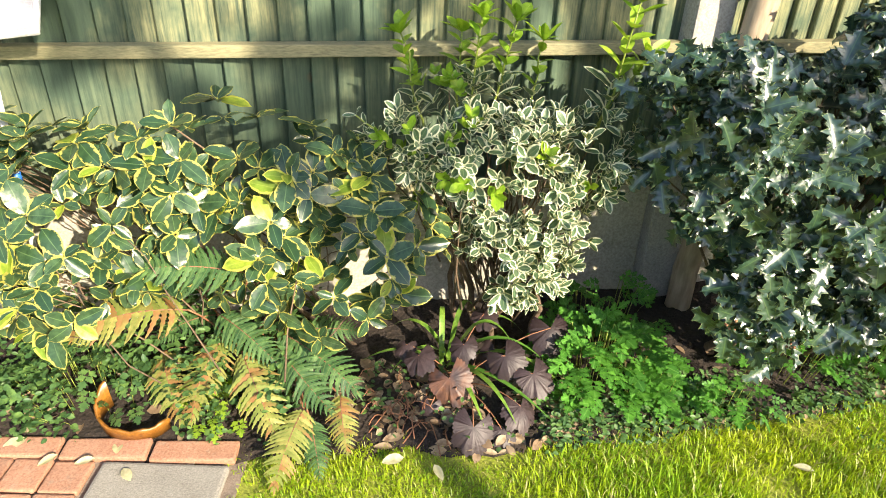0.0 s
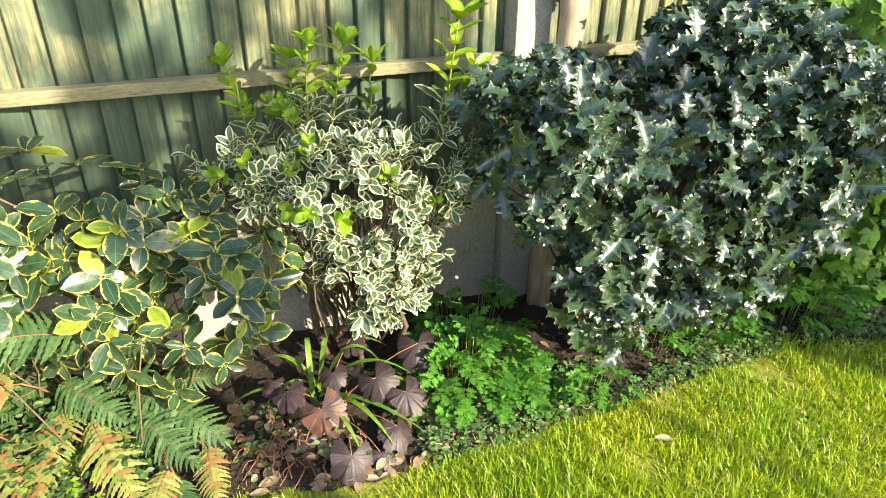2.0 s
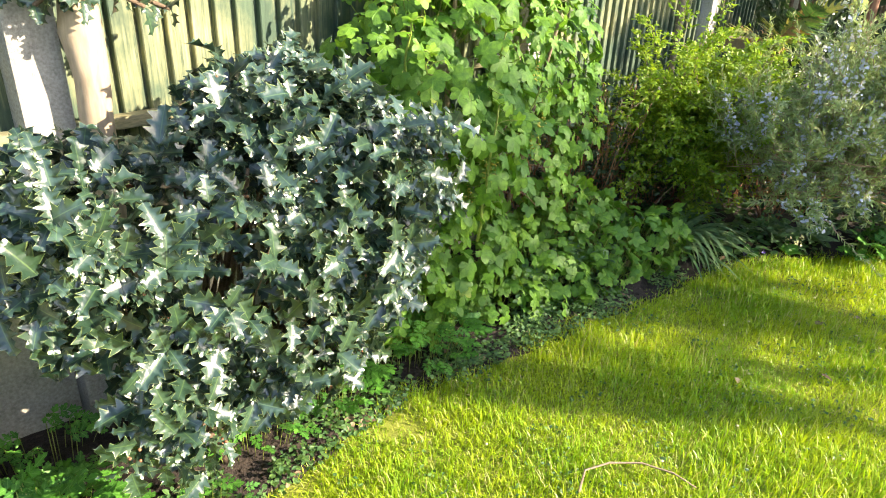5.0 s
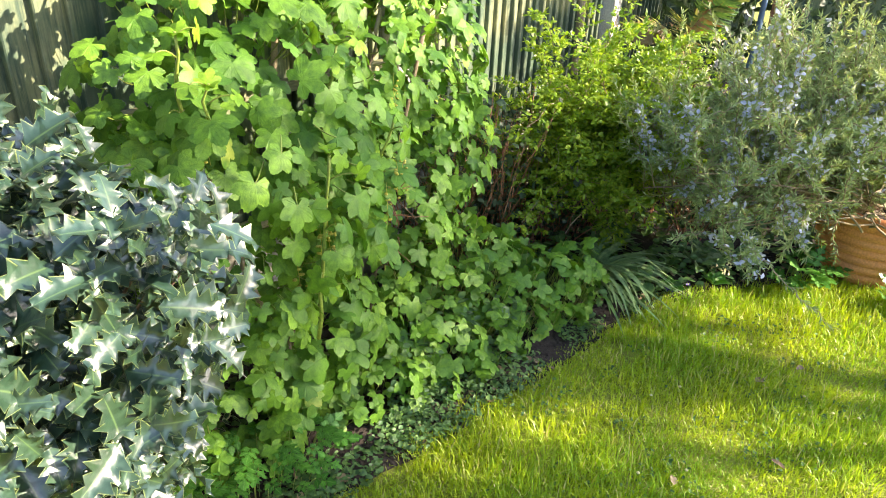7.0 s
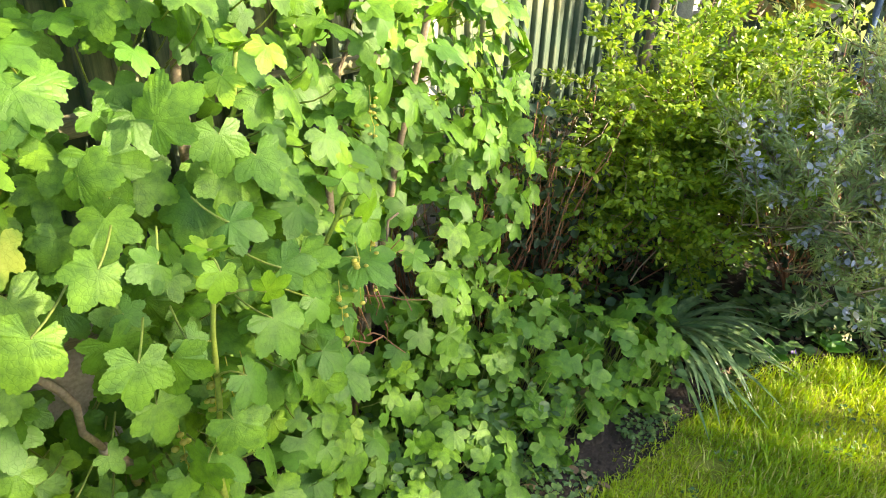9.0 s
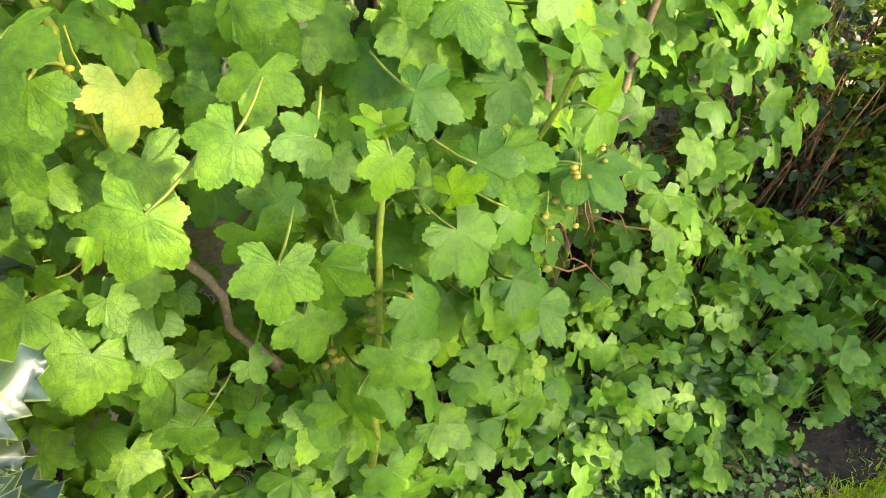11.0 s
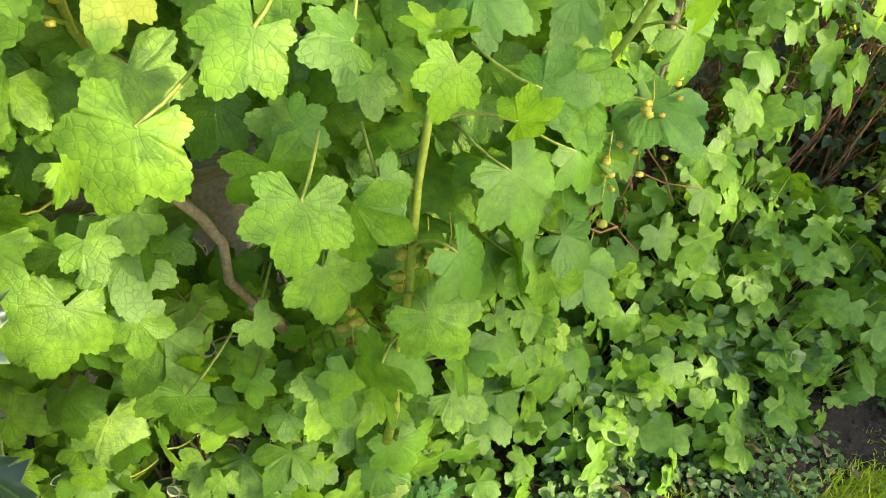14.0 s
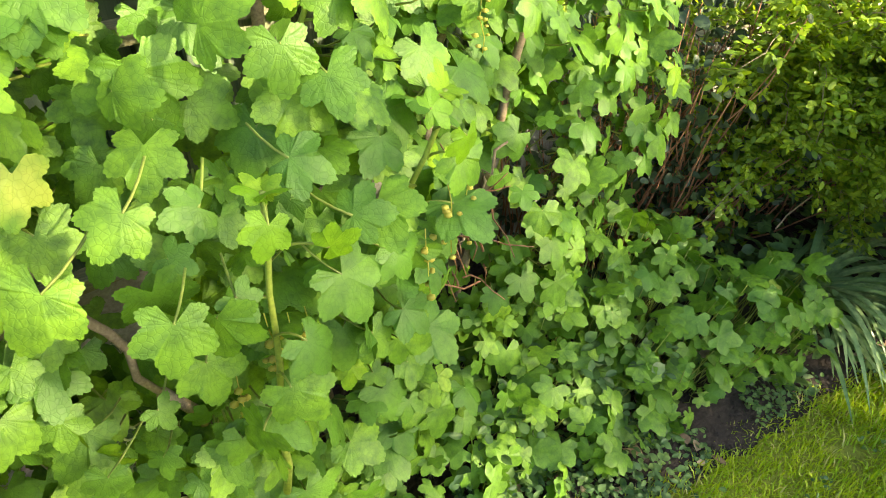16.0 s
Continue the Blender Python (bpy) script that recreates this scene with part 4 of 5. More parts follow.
    child("stalks", mesh_of("stalks", v, f, M_GREENSTEM), e, kind="stuff")
    # bare twigs in the gap
    tw = []
    for _ in range(26):
        a = np.array([2.27, 1.86, 0.62]) + rng.normal(0, 0.05, 3)
        tw.append(tube(bend(a, a + rng.normal(0, 0.08, 3), 0.01, 5, 0.006), np.linspace(0.0025, 0.001, 5), 4))
    v, f = join(tw)
    child("twigs", mesh_of("twigs", v, f, M_REDTWIG), e, "bare reddish twigs", kind="stuff")
    # hanging blossom
    for x, y, z in ((1.90, 1.60, 0.76), (1.925, 1.60, 0.75), (1.945, 1.60, 0.75), (2.13, 1.60, 0.85), (2.10, 1.6, 0.80), (1.86, 1.63, 0.66), (1.70, 1.68, 1.0), (2.16, 1.62, 0.9), (2.3, 1.8, 1.0)):
        bl = [tube(bend((x, y + 0.01, z + 0.06), (x, y, z - 0.03), 0.0, 5, 0.002), 0.0008, 4)]
        for i in range(9):
            q = np.array([x, y, z + 0.04 - 0.008 * i]) + rng.normal(0, 0.006, 3)
            bl.append((CRUMB_V * np.array([0.005, 0.005, 0.003]) * rng.uniform(0.7, 1.3) + q, CRUMB_F))
        v, f = join(bl)
        child("blossom", mesh_of("blossom", v, f, M_YELLOW), e, "faded yellow blossom string")
    foliage(e, L_CURRANT, [p for p in poses if p[0][0] < 2.3], M_CURRANT, 300)
    foliage(e, L_CURRANT_FAR, [p for p in poses if p[0][0] >= 2.3], M_CURRANT)
    foliage(e, L_CURRANT, young, M_CURRANT_NEW, 120, "young_leaf")


def low_currant():
    """The low, creeping part of the currant by the lawn."""
    e = thing("currant_groundcover", (2.75, 1.80, 0.02), "low lobed-leaf seedlings spreading over the soil by the lawn", "ground cover")
    blobs = [(2.52, 1.86, 0.10, 0.36, 0.18, 0.22), (2.90, 1.82, 0.14, 0.30, 0.20, 0.22), (2.25, 1.80, 0.07, 0.25, 0.14, 0.12), (3.12, 1.70, 0.18, 0.18, 0.14, 0.18), (2.62, 1.72, 0.06, 0.3, 0.13, 0.13), (2.72, 1.95, 0.25, 0.3, 0.18, 0.25)]
    poses = []
    st = []
    for p, d, r in on_blobs(blobs, 600, (0, -0.7, 0.7), -0.4, 0.24):
        poses.append((p, frame_of(unit(np.array([0, -0.5, -0.35]) + rng.normal(0, 0.6, 3)), unit(d * 0.5 + np.array([0, -0.4, 0.9]) + rng.normal(0, 0.25, 3))), 0.078 * rng.uniform(0.5, 1.2)))
        st.append(tube(bend((p[0] + rng.normal(0, 0.03), p[1] + 0.06, 0.01), p, 0.0, 4, 0.006), 0.0011, 4))
    v, f = join(st)
    child("stalks", mesh_of("stalks", v, f, M_GREENSTEM), e, kind="stuff")
    foliage(e, L_CURRANT_FAR, poses, M_CURRANT, 260)


# ---- ferns ----
def pinna_mesh(mat):
    """One toothed leaflet of unit length along y, 0.2 wide."""
    n, v, f = 11, [], []
    for j in range(n):
        q = j / (n - 1)
        ww = 0.11 * (1 - q) ** 0.6 * (1.2 if j % 2 else 0.72) + 0.004
        v += [(0.22 * q * q - ww, q, -0.14 * q * q), (0.22 * q * q, q, 0.012 - 0.14 * q * q), (0.22 * q * q + ww, q, -0.14 * q * q)]
    for j in range(n - 1):
        for k in range(2):
            a = j * 3 + k
            f += [(a, a + 1, a + 4), (a, a + 4, a + 3)]
    return mesh_of("leaflet", v, f, mat, {"vein": [0, 1, 0] * n, "edge": [0] * (3 * n)})


PINNA = {M_FERN.name: pinna_mesh(M_FERN), M_FERN_OLD.name: pinna_mesh(M_FERN_OLD)}


def frond(e, a, b, mat, label="", arch=0.16, width=0.52, pairs=18):
    """A frond from a to b: a thin rib with leaflets on both sides, widest below its middle."""
    a, b = np.asarray(a, float), np.asarray(b, float)
    L = float(np.linalg.norm(b - a))
    m = as_matrix(a, frame_of(b - a, np.array([0, -0.45, 1.0]) + rng.normal(0, 0.12, 3)), 1.0)
    line = [(L * s, 0, arch * L * 4 * s * (1 - s)) for s in np.linspace(0, 1, 12)]
    v, f = tube(line, np.linspace(0.0022, 0.0006, 12), 5)
    rib = child("frond", mesh_of("frond", v, f, M_REDTWIG), e, label, m=m)
    for i in range(pairs):
        s = 0.06 + 0.92 * i / (pairs - 1)
        w = width * L * 0.5 * math.sin(math.pi * (0.22 + 0.77 * s)) ** 0.85 + 0.004
        for sg in (1, -1):
            k = min(w, L / pairs * 4.6)
            turn = pose(L * s, 0, arch * L * 4 * s * (1 - s), rng.normal(-4, 5) * sg, rng.normal(0, 9), (-14 + rng.normal(0, 4)) * sg)
            piece("leaflet", PINNA[mat.name], rib, turn @ Matrix.Diagonal((L / pairs * 5.0, w * sg, k, 1)))


def fern(base, fronds, label):
    e = thing("fern", base, label, "fern", "ferns in the bed")
    for a, b, old in fronds:
        frond(e, a, b, M_FERN_OLD if old else M_FERN, "yellowing brown-tipped frond" if old else "")
    for i in range(3):
        c = np.array(base) + np.append(rng.normal(0, 0.03, 2), 0.0)
        pts = [c + np.array([0.0, 0, h]) for h in np.linspace(0, 0.10, 5)] + [c + np.array([0.018 * math.cos(t) - 0.018, 0, 0.10 + 0.018 * math.sin(t)]) * 1.0 for t in np.linspace(0.4, 6.5, 12)]
        v, f = tube(pts, np.linspace(0.004, 0.002, len(pts)), 5)
        child("fiddlehead", mesh_of("fiddlehead", v, f, M_REDTWIG), e, "brown curled fiddlehead")
    for a, b, old in fronds:
        v, f = tube(bend((base[0], base[1], 0.03), a, 0.02, 6), np.linspace(0.004, 0.0025, 6), 5)
        child("stalk", mesh_of("stalk", v, f, M_REDTWIG), e)


# ---- heuchera, bulbs and herbs ----
def heuchera():
    e = thing("heuchera", (0.06, 1.52, 0.03), "dark purple heuchera with ragged rounded leaves", "plant")
    spots = ((0.13, 1.63, 0.22, 0.075, 0), (0.33, 1.60, 0.20, 0.115, 0), (-0.06, 1.50, 0.16, 0.085, 0), (0.07, 1.52, 0.19, 0.075, 0), (0.03, 1.44, 0.13, 0.115, 0), (0.19, 1.50, 0.17, 0.105, 0), (0.27, 1.46, 0.14, 0.10, 0), (0.23, 1.37, 0.10, 0.095, 0), (0.10, 1.31, 0.075, 0.105, 1), (-0.10, 1.56, 0.15, 0.06, 0), (0.18, 1.33, 0.05, 0.07, 0), (-0.02, 1.40, 0.06, 0.06, 1), (0.12, 1.57, 0.12, 0.09, 0))
    meshes = [mesh_of("leaf", lf.v, lf.f, M_HEUCH, {"edge": lf.edge, "vein": lf.vein}) for lf in L_HEUCH]
    for i, (x, y, z, s, low) in enumerate(spots):
        p = np.array([x, y, z])
        d = unit(np.array([(x - 0.06) * 2.0, -0.8, -0.6]) + rng.normal(0, 0.2, 3))
        nor = unit(np.array([(x - 0.06) * 1.2, -0.75, 0.75]) + rng.normal(0, 0.2, 3))
        child("leaf", meshes[i % 2], e, "bronze-brown ageing leaf" if low else "", m=as_matrix(p, frame_of(d, nor), s * 1.18))
        v, f = tube(bend((0.05 + rng.normal(0, 0.02), 1.53, 0.03), p, 0.03, 6), np.linspace(0.0022, 0.0015, 6), 5)
        child("stalk", mesh_of("stalk", v, f, M_REDTWIG), e)
    dead = []
    for _ in range(64):
        a = np.array([-0.06, 1.44, 0.03]) + rng.normal(0, 0.07, 3) * np.array([1.3, 0.9, 0.2])
        dead.append(tube(bend(a, a + np.array([rng.normal(-0.02, 0.05), rng.normal(-0.06, 0.05), rng.uniform(-0.01, 0.06)]), 0.02, 5, 0.004), 0.0016, 4))
    v, f = join(dead)
    child("dead_stalks", mesh_of("dead_stalks", v, f, M_REDTWIG), e, "withered reddish stalks", kind="stuff")


def strap_plant(name, base, label, arcs, width, mat, group=""):
    """Arching strap leaves; each arc: direction, reach, height."""
    e = thing(name, base, label, "plant", group)
    for ang, reach, high in arcs:
        n = 12
        s = np.linspace(0, 1, n)
        d = np.array([math.cos(ang), math.sin(ang)])
        p = np.zeros((n, 3))
        p[:, :2] = np.array(base)[:2] + rng.normal(0, 0.02, 2) + d * (reach * s ** 1.1)[:, None]
        p[:, 2] = base[2] + high * 4 * s * (1 - s * 0.86) * 0.62
        p[:, 2] = np.maximum(p[:, 2], 0.012)
        sd = np.array([-d[1], d[0], 0])
        w = width * 0.5 * np.sin(np.pi * (0.25 + 0.74 * s)) ** 0.8
        v = np.concatenate([p - sd * w[:, None], p - np.array([0, 0, 0.25]) * w[:, None], p + sd * w[:, None]])
        f = []
        for i in range(n - 1):
            for q in (0, n):
                f += [(q + i, q + i + 1, q + n + i + 1), (q + i, q + n + i + 1, q + n + i)]
        child("leaf", mesh_of("leaf", v, f, mat, {"vein": np.concatenate([np.zeros(n), np.ones(n), np.zeros(n)]), "edge": np.zeros(3 * n)}), e)
    return e


def herb_clump(base, rx, ry, h, n, label, size=0.05, mat=None, single=60):
    """Finely cut leaves, five leaflets each, over a low mound."""
    e = thing("herb_clump", (base[0], base[1], 0.02), label, "plant", "herb clumps")
    poses, st = [], []
    for _ in range(n):
        a, r = rng.uniform(0, 6.283), math.sqrt(rng.random())
        p = np.array([base[0] + rx * r * math.cos(a), base[1] + ry * r * math.sin(a), 0])
        p[2] = 0.03 + h * (1 - 0.75 * r * r) * rng.uniform(0.6, 1.1)
        d0 = unit(np.array([math.cos(a), math.sin(a) - 0.6, 0.15]) + rng.normal(0, 0.35, 3))
        nor = unit(np.array([0.2 * math.cos(a), -0.5, 1.0]) + rng.normal(0, 0.25, 3))
        fr = frame_of(d0, nor)
        s = size * rng.uniform(0.6, 1.2)
        st.append(tube(bend((base[0] + 0.85 * (p[0] - base[0]), base[1] + 0.85 * (p[1] - base[1]) + 0.02, 0.01), p, 0.01, 4), 0.0012, 4))
        for k, (along, ang) in enumerate(((0.9, 0), (0.55, 0.95), (0.55, -0.95), (0.1, 1.15), (0.1, -1.15))):
            dd = fr[:, 0] * math.cos(ang) + fr[:, 1] * math.sin(ang)
            poses.append((p + fr[:, 0] * s * along, frame_of(dd, fr[:, 2]), s * (0.95 if k == 0 else 0.75)))
    v, f = join(st)
    child("stalks", mesh_of("stalks", v, f, M_GREENSTEM), e, kind="stuff")
    foliage(e, L_HERB, poses, mat or M_HERB, single, "leaflet")


def weeds(name, xs, depth, n, label, size, mat, shapes, hmax=0.06, off=0.0, gate=-0.05):
    """Small leaves low over the soil, in patches."""
    poses = []
    while len(poses) < n:
        x = rng.uniform(*xs)
        y = edge_y(x) + off + depth * rng.random()
        if noise.noise((x * 6, y * 6, 3.3)) < gate or (-0.96 < x < -0.70 and y < 1.37):
            continue
        z = soil_z(x, y) + rng.random() ** 1.5 * hmax
        d = np.append(rng.normal(0, 1, 2), rng.normal(0.1, 0.2))
        poses.append((np.array([x, y, z]), frame_of(d, np.array([0, -0.3, 1.0]) + rng.normal(0, 0.3, 3)), size * rng.uniform(0.6, 1.3)))
    v, f, at = scatter(shapes, poses)
    tagged(new(name, mesh_of(name, v, f, mat, at)), label, "weeds", kind="stuff")


def low_euonymus():
    e = thing("low_euonymus", (1.64, 1.86, 0.03), "low white-edged euonymus shaded by the currant", "shrub")
    poses, tips = [], []
    for p, d, r in on_blobs([(1.62, 1.86, 0.22, 0.12, 0.1, 0.2), (1.66, 1.88, 0.5, 0.1, 0.08, 0.2)], 34, (0, -1, 0.3), -0.3, 0.3):
        ax = unit(d + np.array([0, -0.2, 0.5]))
        tips.append(p)
        poses += shoot(p - ax * 0.04, p + ax * 0.02, 3, 0.05, 0.2, 0.85, 0.5)
    stems(e, (1.64, 1.88, 0.02), tips, M_TWIG, 0.006, 0.003, 6, 0.03)
    foliage(e, L_EUON, poses, M_EUON, 220)


def thicket(x, y, rx, ry, h, n, label):
    """Brown bare twigs with a few small leaves."""
    e = thing("twig_thicket", (x, y, 0.02), label, "undergrowth", "undergrowth")
    tw, poses = [], []
    for _ in range(n):
        a = np.array([x + rng.uniform(-rx, rx), y + rng.uniform(-ry, ry), 0.02])
        b = a + np.array([rng.normal(0, 0.14), rng.normal(-0.04, 0.1), rng.uniform(0.3, 1.0) * h])
        line = bend(a, b, 0.02, 6, 0.012)
        tw.append(tube(line, np.linspace(0.004, 0.0015, 6), 4))
        for k in range(2, 6):
            for _ in range(3):
                poses.append((line[k] + rng.normal(0, 0.02, 3), frame_of(rng.normal(0, 1, 3), np.array([0, -0.4, 0.9]) + rng.normal(0, 0.5, 3)), 0.032 * rng.uniform(0.6, 1.2)))
    v, f = join(tw)
    child("twigs", mesh_of("twigs", v, f, M_REDTWIG), e, kind="stuff")
    v, f, at = scatter(L_SMALL, poses)
    child("foliage", mesh_of("foliage", v, f, M_HEDGE, at), e, kind="stuff")


laurel_shrub()
euonymus_shrub()
low_euonymus()
thicket(3.05, 2.22, 0.35, 0.14, 0.85, 150, "brown twiggy undergrowth between the shrubs")
thicket(3.6, 2.25, 0.4, 0.2, 0.75, 150, "brown twiggy undergrowth under the yellow-green shrub")
thicket(4.5, 2.0, 0.5, 0.45, 0.6, 170, "dark undergrowth behind the rosemary")
thicket(5.4, 1.7, 0.6, 0.7, 0.7, 190, "dark undergrowth at the end of the bed")
holly_bush()
currant_bush()
low_currant()
fern((-0.64, 1.66, 0.06), (((-0.68, 1.45, 0.33), (-0.98, 1.37, 0.28), 1), ((-0.50, 1.44, 0.46), (-0.78, 1.42, 0.47), 0), ((-0.62, 1.50, 0.28), (-0.43, 1.37, 0.22), 0), ((-0.60, 1.50, 0.22), (-0.65, 1.27, 0.09), 1), ((-0.66, 1.58, 0.22), (-0.80, 1.46, 0.20), 0), ((-0.80, 1.50, 0.14), (-0.68, 1.28, 0.08), 1), ((-0.50, 1.48, 0.40), (-0.36, 1.50, 0.42), 0), ((-0.72, 1.62, 0.28), (-0.98, 1.58, 0.32), 0)), "fern with green and yellowing fronds")
fern((-0.46, 1.58, 0.06), (((-0.55, 1.44, 0.20), (-0.41, 1.23, 0.08), 1), ((-0.46, 1.51, 0.22), (-0.21, 1.36, 0.13), 0), ((-0.45, 1.46, 0.20), (-0.28, 1.30, 0.12), 0), ((-0.36, 1.32, 0.11), (-0.40, 1.11, 0.035), 1), ((-0.27, 1.38, 0.11), (-0.23, 1.22, 0.05), 1), ((-0.40, 1.52, 0.22), (-0.22, 1.52, 0.22), 0), ((-0.34, 1.30, 0.09), (-0.29, 1.15, 0.04), 0)), "fern with arching fronds touching the lawn")
heuchera()
strap_plant("bulb_plant", (0.03, 1.60, 0.04), "clump of bright green strap leaves among the heuchera", [(-0.1, 0.30, 0.20), (-0.4, 0.34, 0.16), (-1.0, 0.30, 0.12), (0.3, 0.24, 0.22), (-1.2, 0.28, 0.10), (2.6, 0.22, 0.16), (1.6, 0.18, 0.24), (-2.6, 0.2, 0.14), (0.0, 0.2, 0.26), (-0.7, 0.4, 0.1), (3.2, 0.26, 0.12), (1.0, 0.16, 0.26)], 0.017, M_BULB)
herb_clump((-1.02, 1.42, 0), 0.22, 0.14, 0.16, 60, "green weeds with cut leaves under the variegated shrub", 0.036, M_WEED, 40)
herb_clump((-0.62, 1.36, 0), 0.10, 0.07, 0.10, 24, "yellow-green seedlings by the brick edging", 0.03, M_EUON_NEW, 40)
herb_clump((0.50, 1.60, 0), 0.21, 0.20, 0.18, 190, "bright green clump of finely cut herb leaves", 0.045)
herb_clump((0.66, 1.48, 0), 0.10, 0.10, 0.10, 26, "small bright green herb seedlings on the soil", 0.03, None, 30)
herb_clump((0.56, 1.86, 0), 0.18, 0.12, 0.20, 34, "shaded green herb leaves by the gravel board", 0.036, None, 30)
herb_clump((1.10, 1.66, 0), 0.18, 0.12, 0.17, 50, "herb leaves growing under the holly", 0.038, None, 40)
herb_clump((1.78, 1.72, 0), 0.22, 0.12, 0.2, 80, "herb leaves between holly and currant", 0.04, None, 40)
herb_clump((1.54, 1.74, 0), 0.14, 0.1, 0.2, 46, "herb leaves between holly and currant", 0.04, None, 40)
herb_clump((0.86, 1.46, 0), 0.14, 0.08, 0.10, 34, "low herb leaves by the lawn edge", 0.03, None, 30)
herb_clump((1.36, 1.66, 0), 0.12, 0.1, 0.16, 36, "herb leaves beside the lawn edge", 0.036, None, 30)
weeds("chickweed", (0.3, 2.7), 0.18, 4200, "tiny pale weeds over the bed's edge", 0.017, M_WEED, L_SMALL, 0.07, -0.02, -0.35)
weeds("lawn_clover", (1.2, 4.4), 0.95, 1500, "small clover leaves growing in the lawn", 0.013, M_WEED, L_SMALL, 0.035, -0.98, 0.12)
weeds("creeping_weeds", (-1.5, -0.40), 0.60, 4200, "small rounded weed leaves under the shrubs", 0.02, M_WEED, L_SMALL, 0.24, 0.03)
weeds("understorey_leaves", (1.5, 3.0), 0.45, 1500, "small green leaves in the shade of the currant", 0.03, M_WEED, L_SMALL, 0.22, 0.15)
weeds("bed_leaves", (3.15, 5.6), 0.9, 2600, "low green leaves covering the bed's far end", 0.045, M_WEED, L_SMALL, 0.16, 0.03)
weeds("clover_weeds", (1.5, 3.6), 0.22, 2800, "tiny round weeds at the lawn's edge", 0.014, M_WEED, L_SMALL, 0.05)
weeds("bed_litter", (-0.32, 0.5), 0.3, 190, "dry brown and pale fallen leaves round the heuchera", 0.045, M_DEADLEAF, L_SMALL + L_EUON, 0.03, 0.0)
weeds("soil_seedlings", (-0.4, 0.4), 0.3, 420, "small green seedlings on the soil", 0.016, M_WEED, L_SMALL, 0.07, 0.02)
weeds("leaf_litter", (-1.4, 4.5), 0.35, 420, "dry brown fallen leaves on the soil", 0.038, M_DEADLEAF, L_SMALL + L_EUON, 0.02)

# ---- the far end of the bed ----
strap_plant("strap_leaf_clump", (3.40, 1.78, 0.03), "clump of long grey-green strap leaves arching over the lawn", [(rng.uniform(-2.3, 0.6), rng.uniform(0.24, 0.48), rng.uniform(0.08, 0.24)) for _ in range(70)], 0.019, M_STRAP)


def arching_shrub():
    e = thing("box_honeysuckle", (3.85, 2.12, 0.03), "yellow-green small-leaved shrub with feathery arching twigs", "shrub")
    poses, tw = [], []
    for i in range(380):
        a, el = rng.uniform(-3.3, 0.3), rng.uniform(-0.1, 1.35)
        d = np.array([math.cos(a) * math.cos(el), math.sin(a) * math.cos(el), math.sin(el)])
        root = np.array([3.84, 2.12, 0.42]) + rng.normal(0, 1, 3) * np.array([0.18, 0.1, 0.15])
        tip = root + d * np.array([0.66, 0.46, 0.50]) * rng.choice([rng.uniform(0.45, 1.0), rng.uniform(0.8, 1.1)])
        tip[2] = max(tip[2], 0.14)
        line = bend(root, tip, 0.06, 12, 0.008)
        tw.append(tube(line, np.linspace(0.0025, 0.0008, 12), 4))
        for k in range(3, 12):
            ax = unit(line[k] - line[k - 1])
            s = unit(np.cross(ax, (0, 0, 1.0)))
            for sg in (1, -1):
                side = unit(s * sg + ax * 0.9 + rng.normal(0, 0.25, 3))
                reach = rng.uniform(0.03, 0.075)
                for q in np.linspace(0.15, 1.0, 5):
                    for _ in range(2):
                        poses.append((line[k] + side * reach * q + rng.normal(0, 0.004, 3), frame_of(side + rng.normal(0, 0.6, 3), np.array([0, -0.35, 1]) + rng.normal(0, 0.45, 3)), 0.020 * rng.uniform(0.7, 1.3)))
    v, f = join(tw)
    child("twigs", mesh_of("twigs", v, f, M_TWIG), e, kind="stuff")
    for i in range(9):
        t = np.array([3.88, 2.1, 0.5]) + rng.normal(0, 1, 3) * np.array([0.3, 0.12, 0.15])
        v, f = tube(bend((3.85 + rng.normal(0, 0.06), 2.12, 0.02), t, 0.03, 8, 0.01), np.linspace(0.010, 0.004, 8), 6, 0.08)
        child("branch", mesh_of("branch", v, f, M_BARK), e)
    v, f, at = scatter([strip_leaf(4, 0.55)], poses)
    child("foliage", mesh_of("foliage", v, f, M_BOX, at), e, kind="stuff")


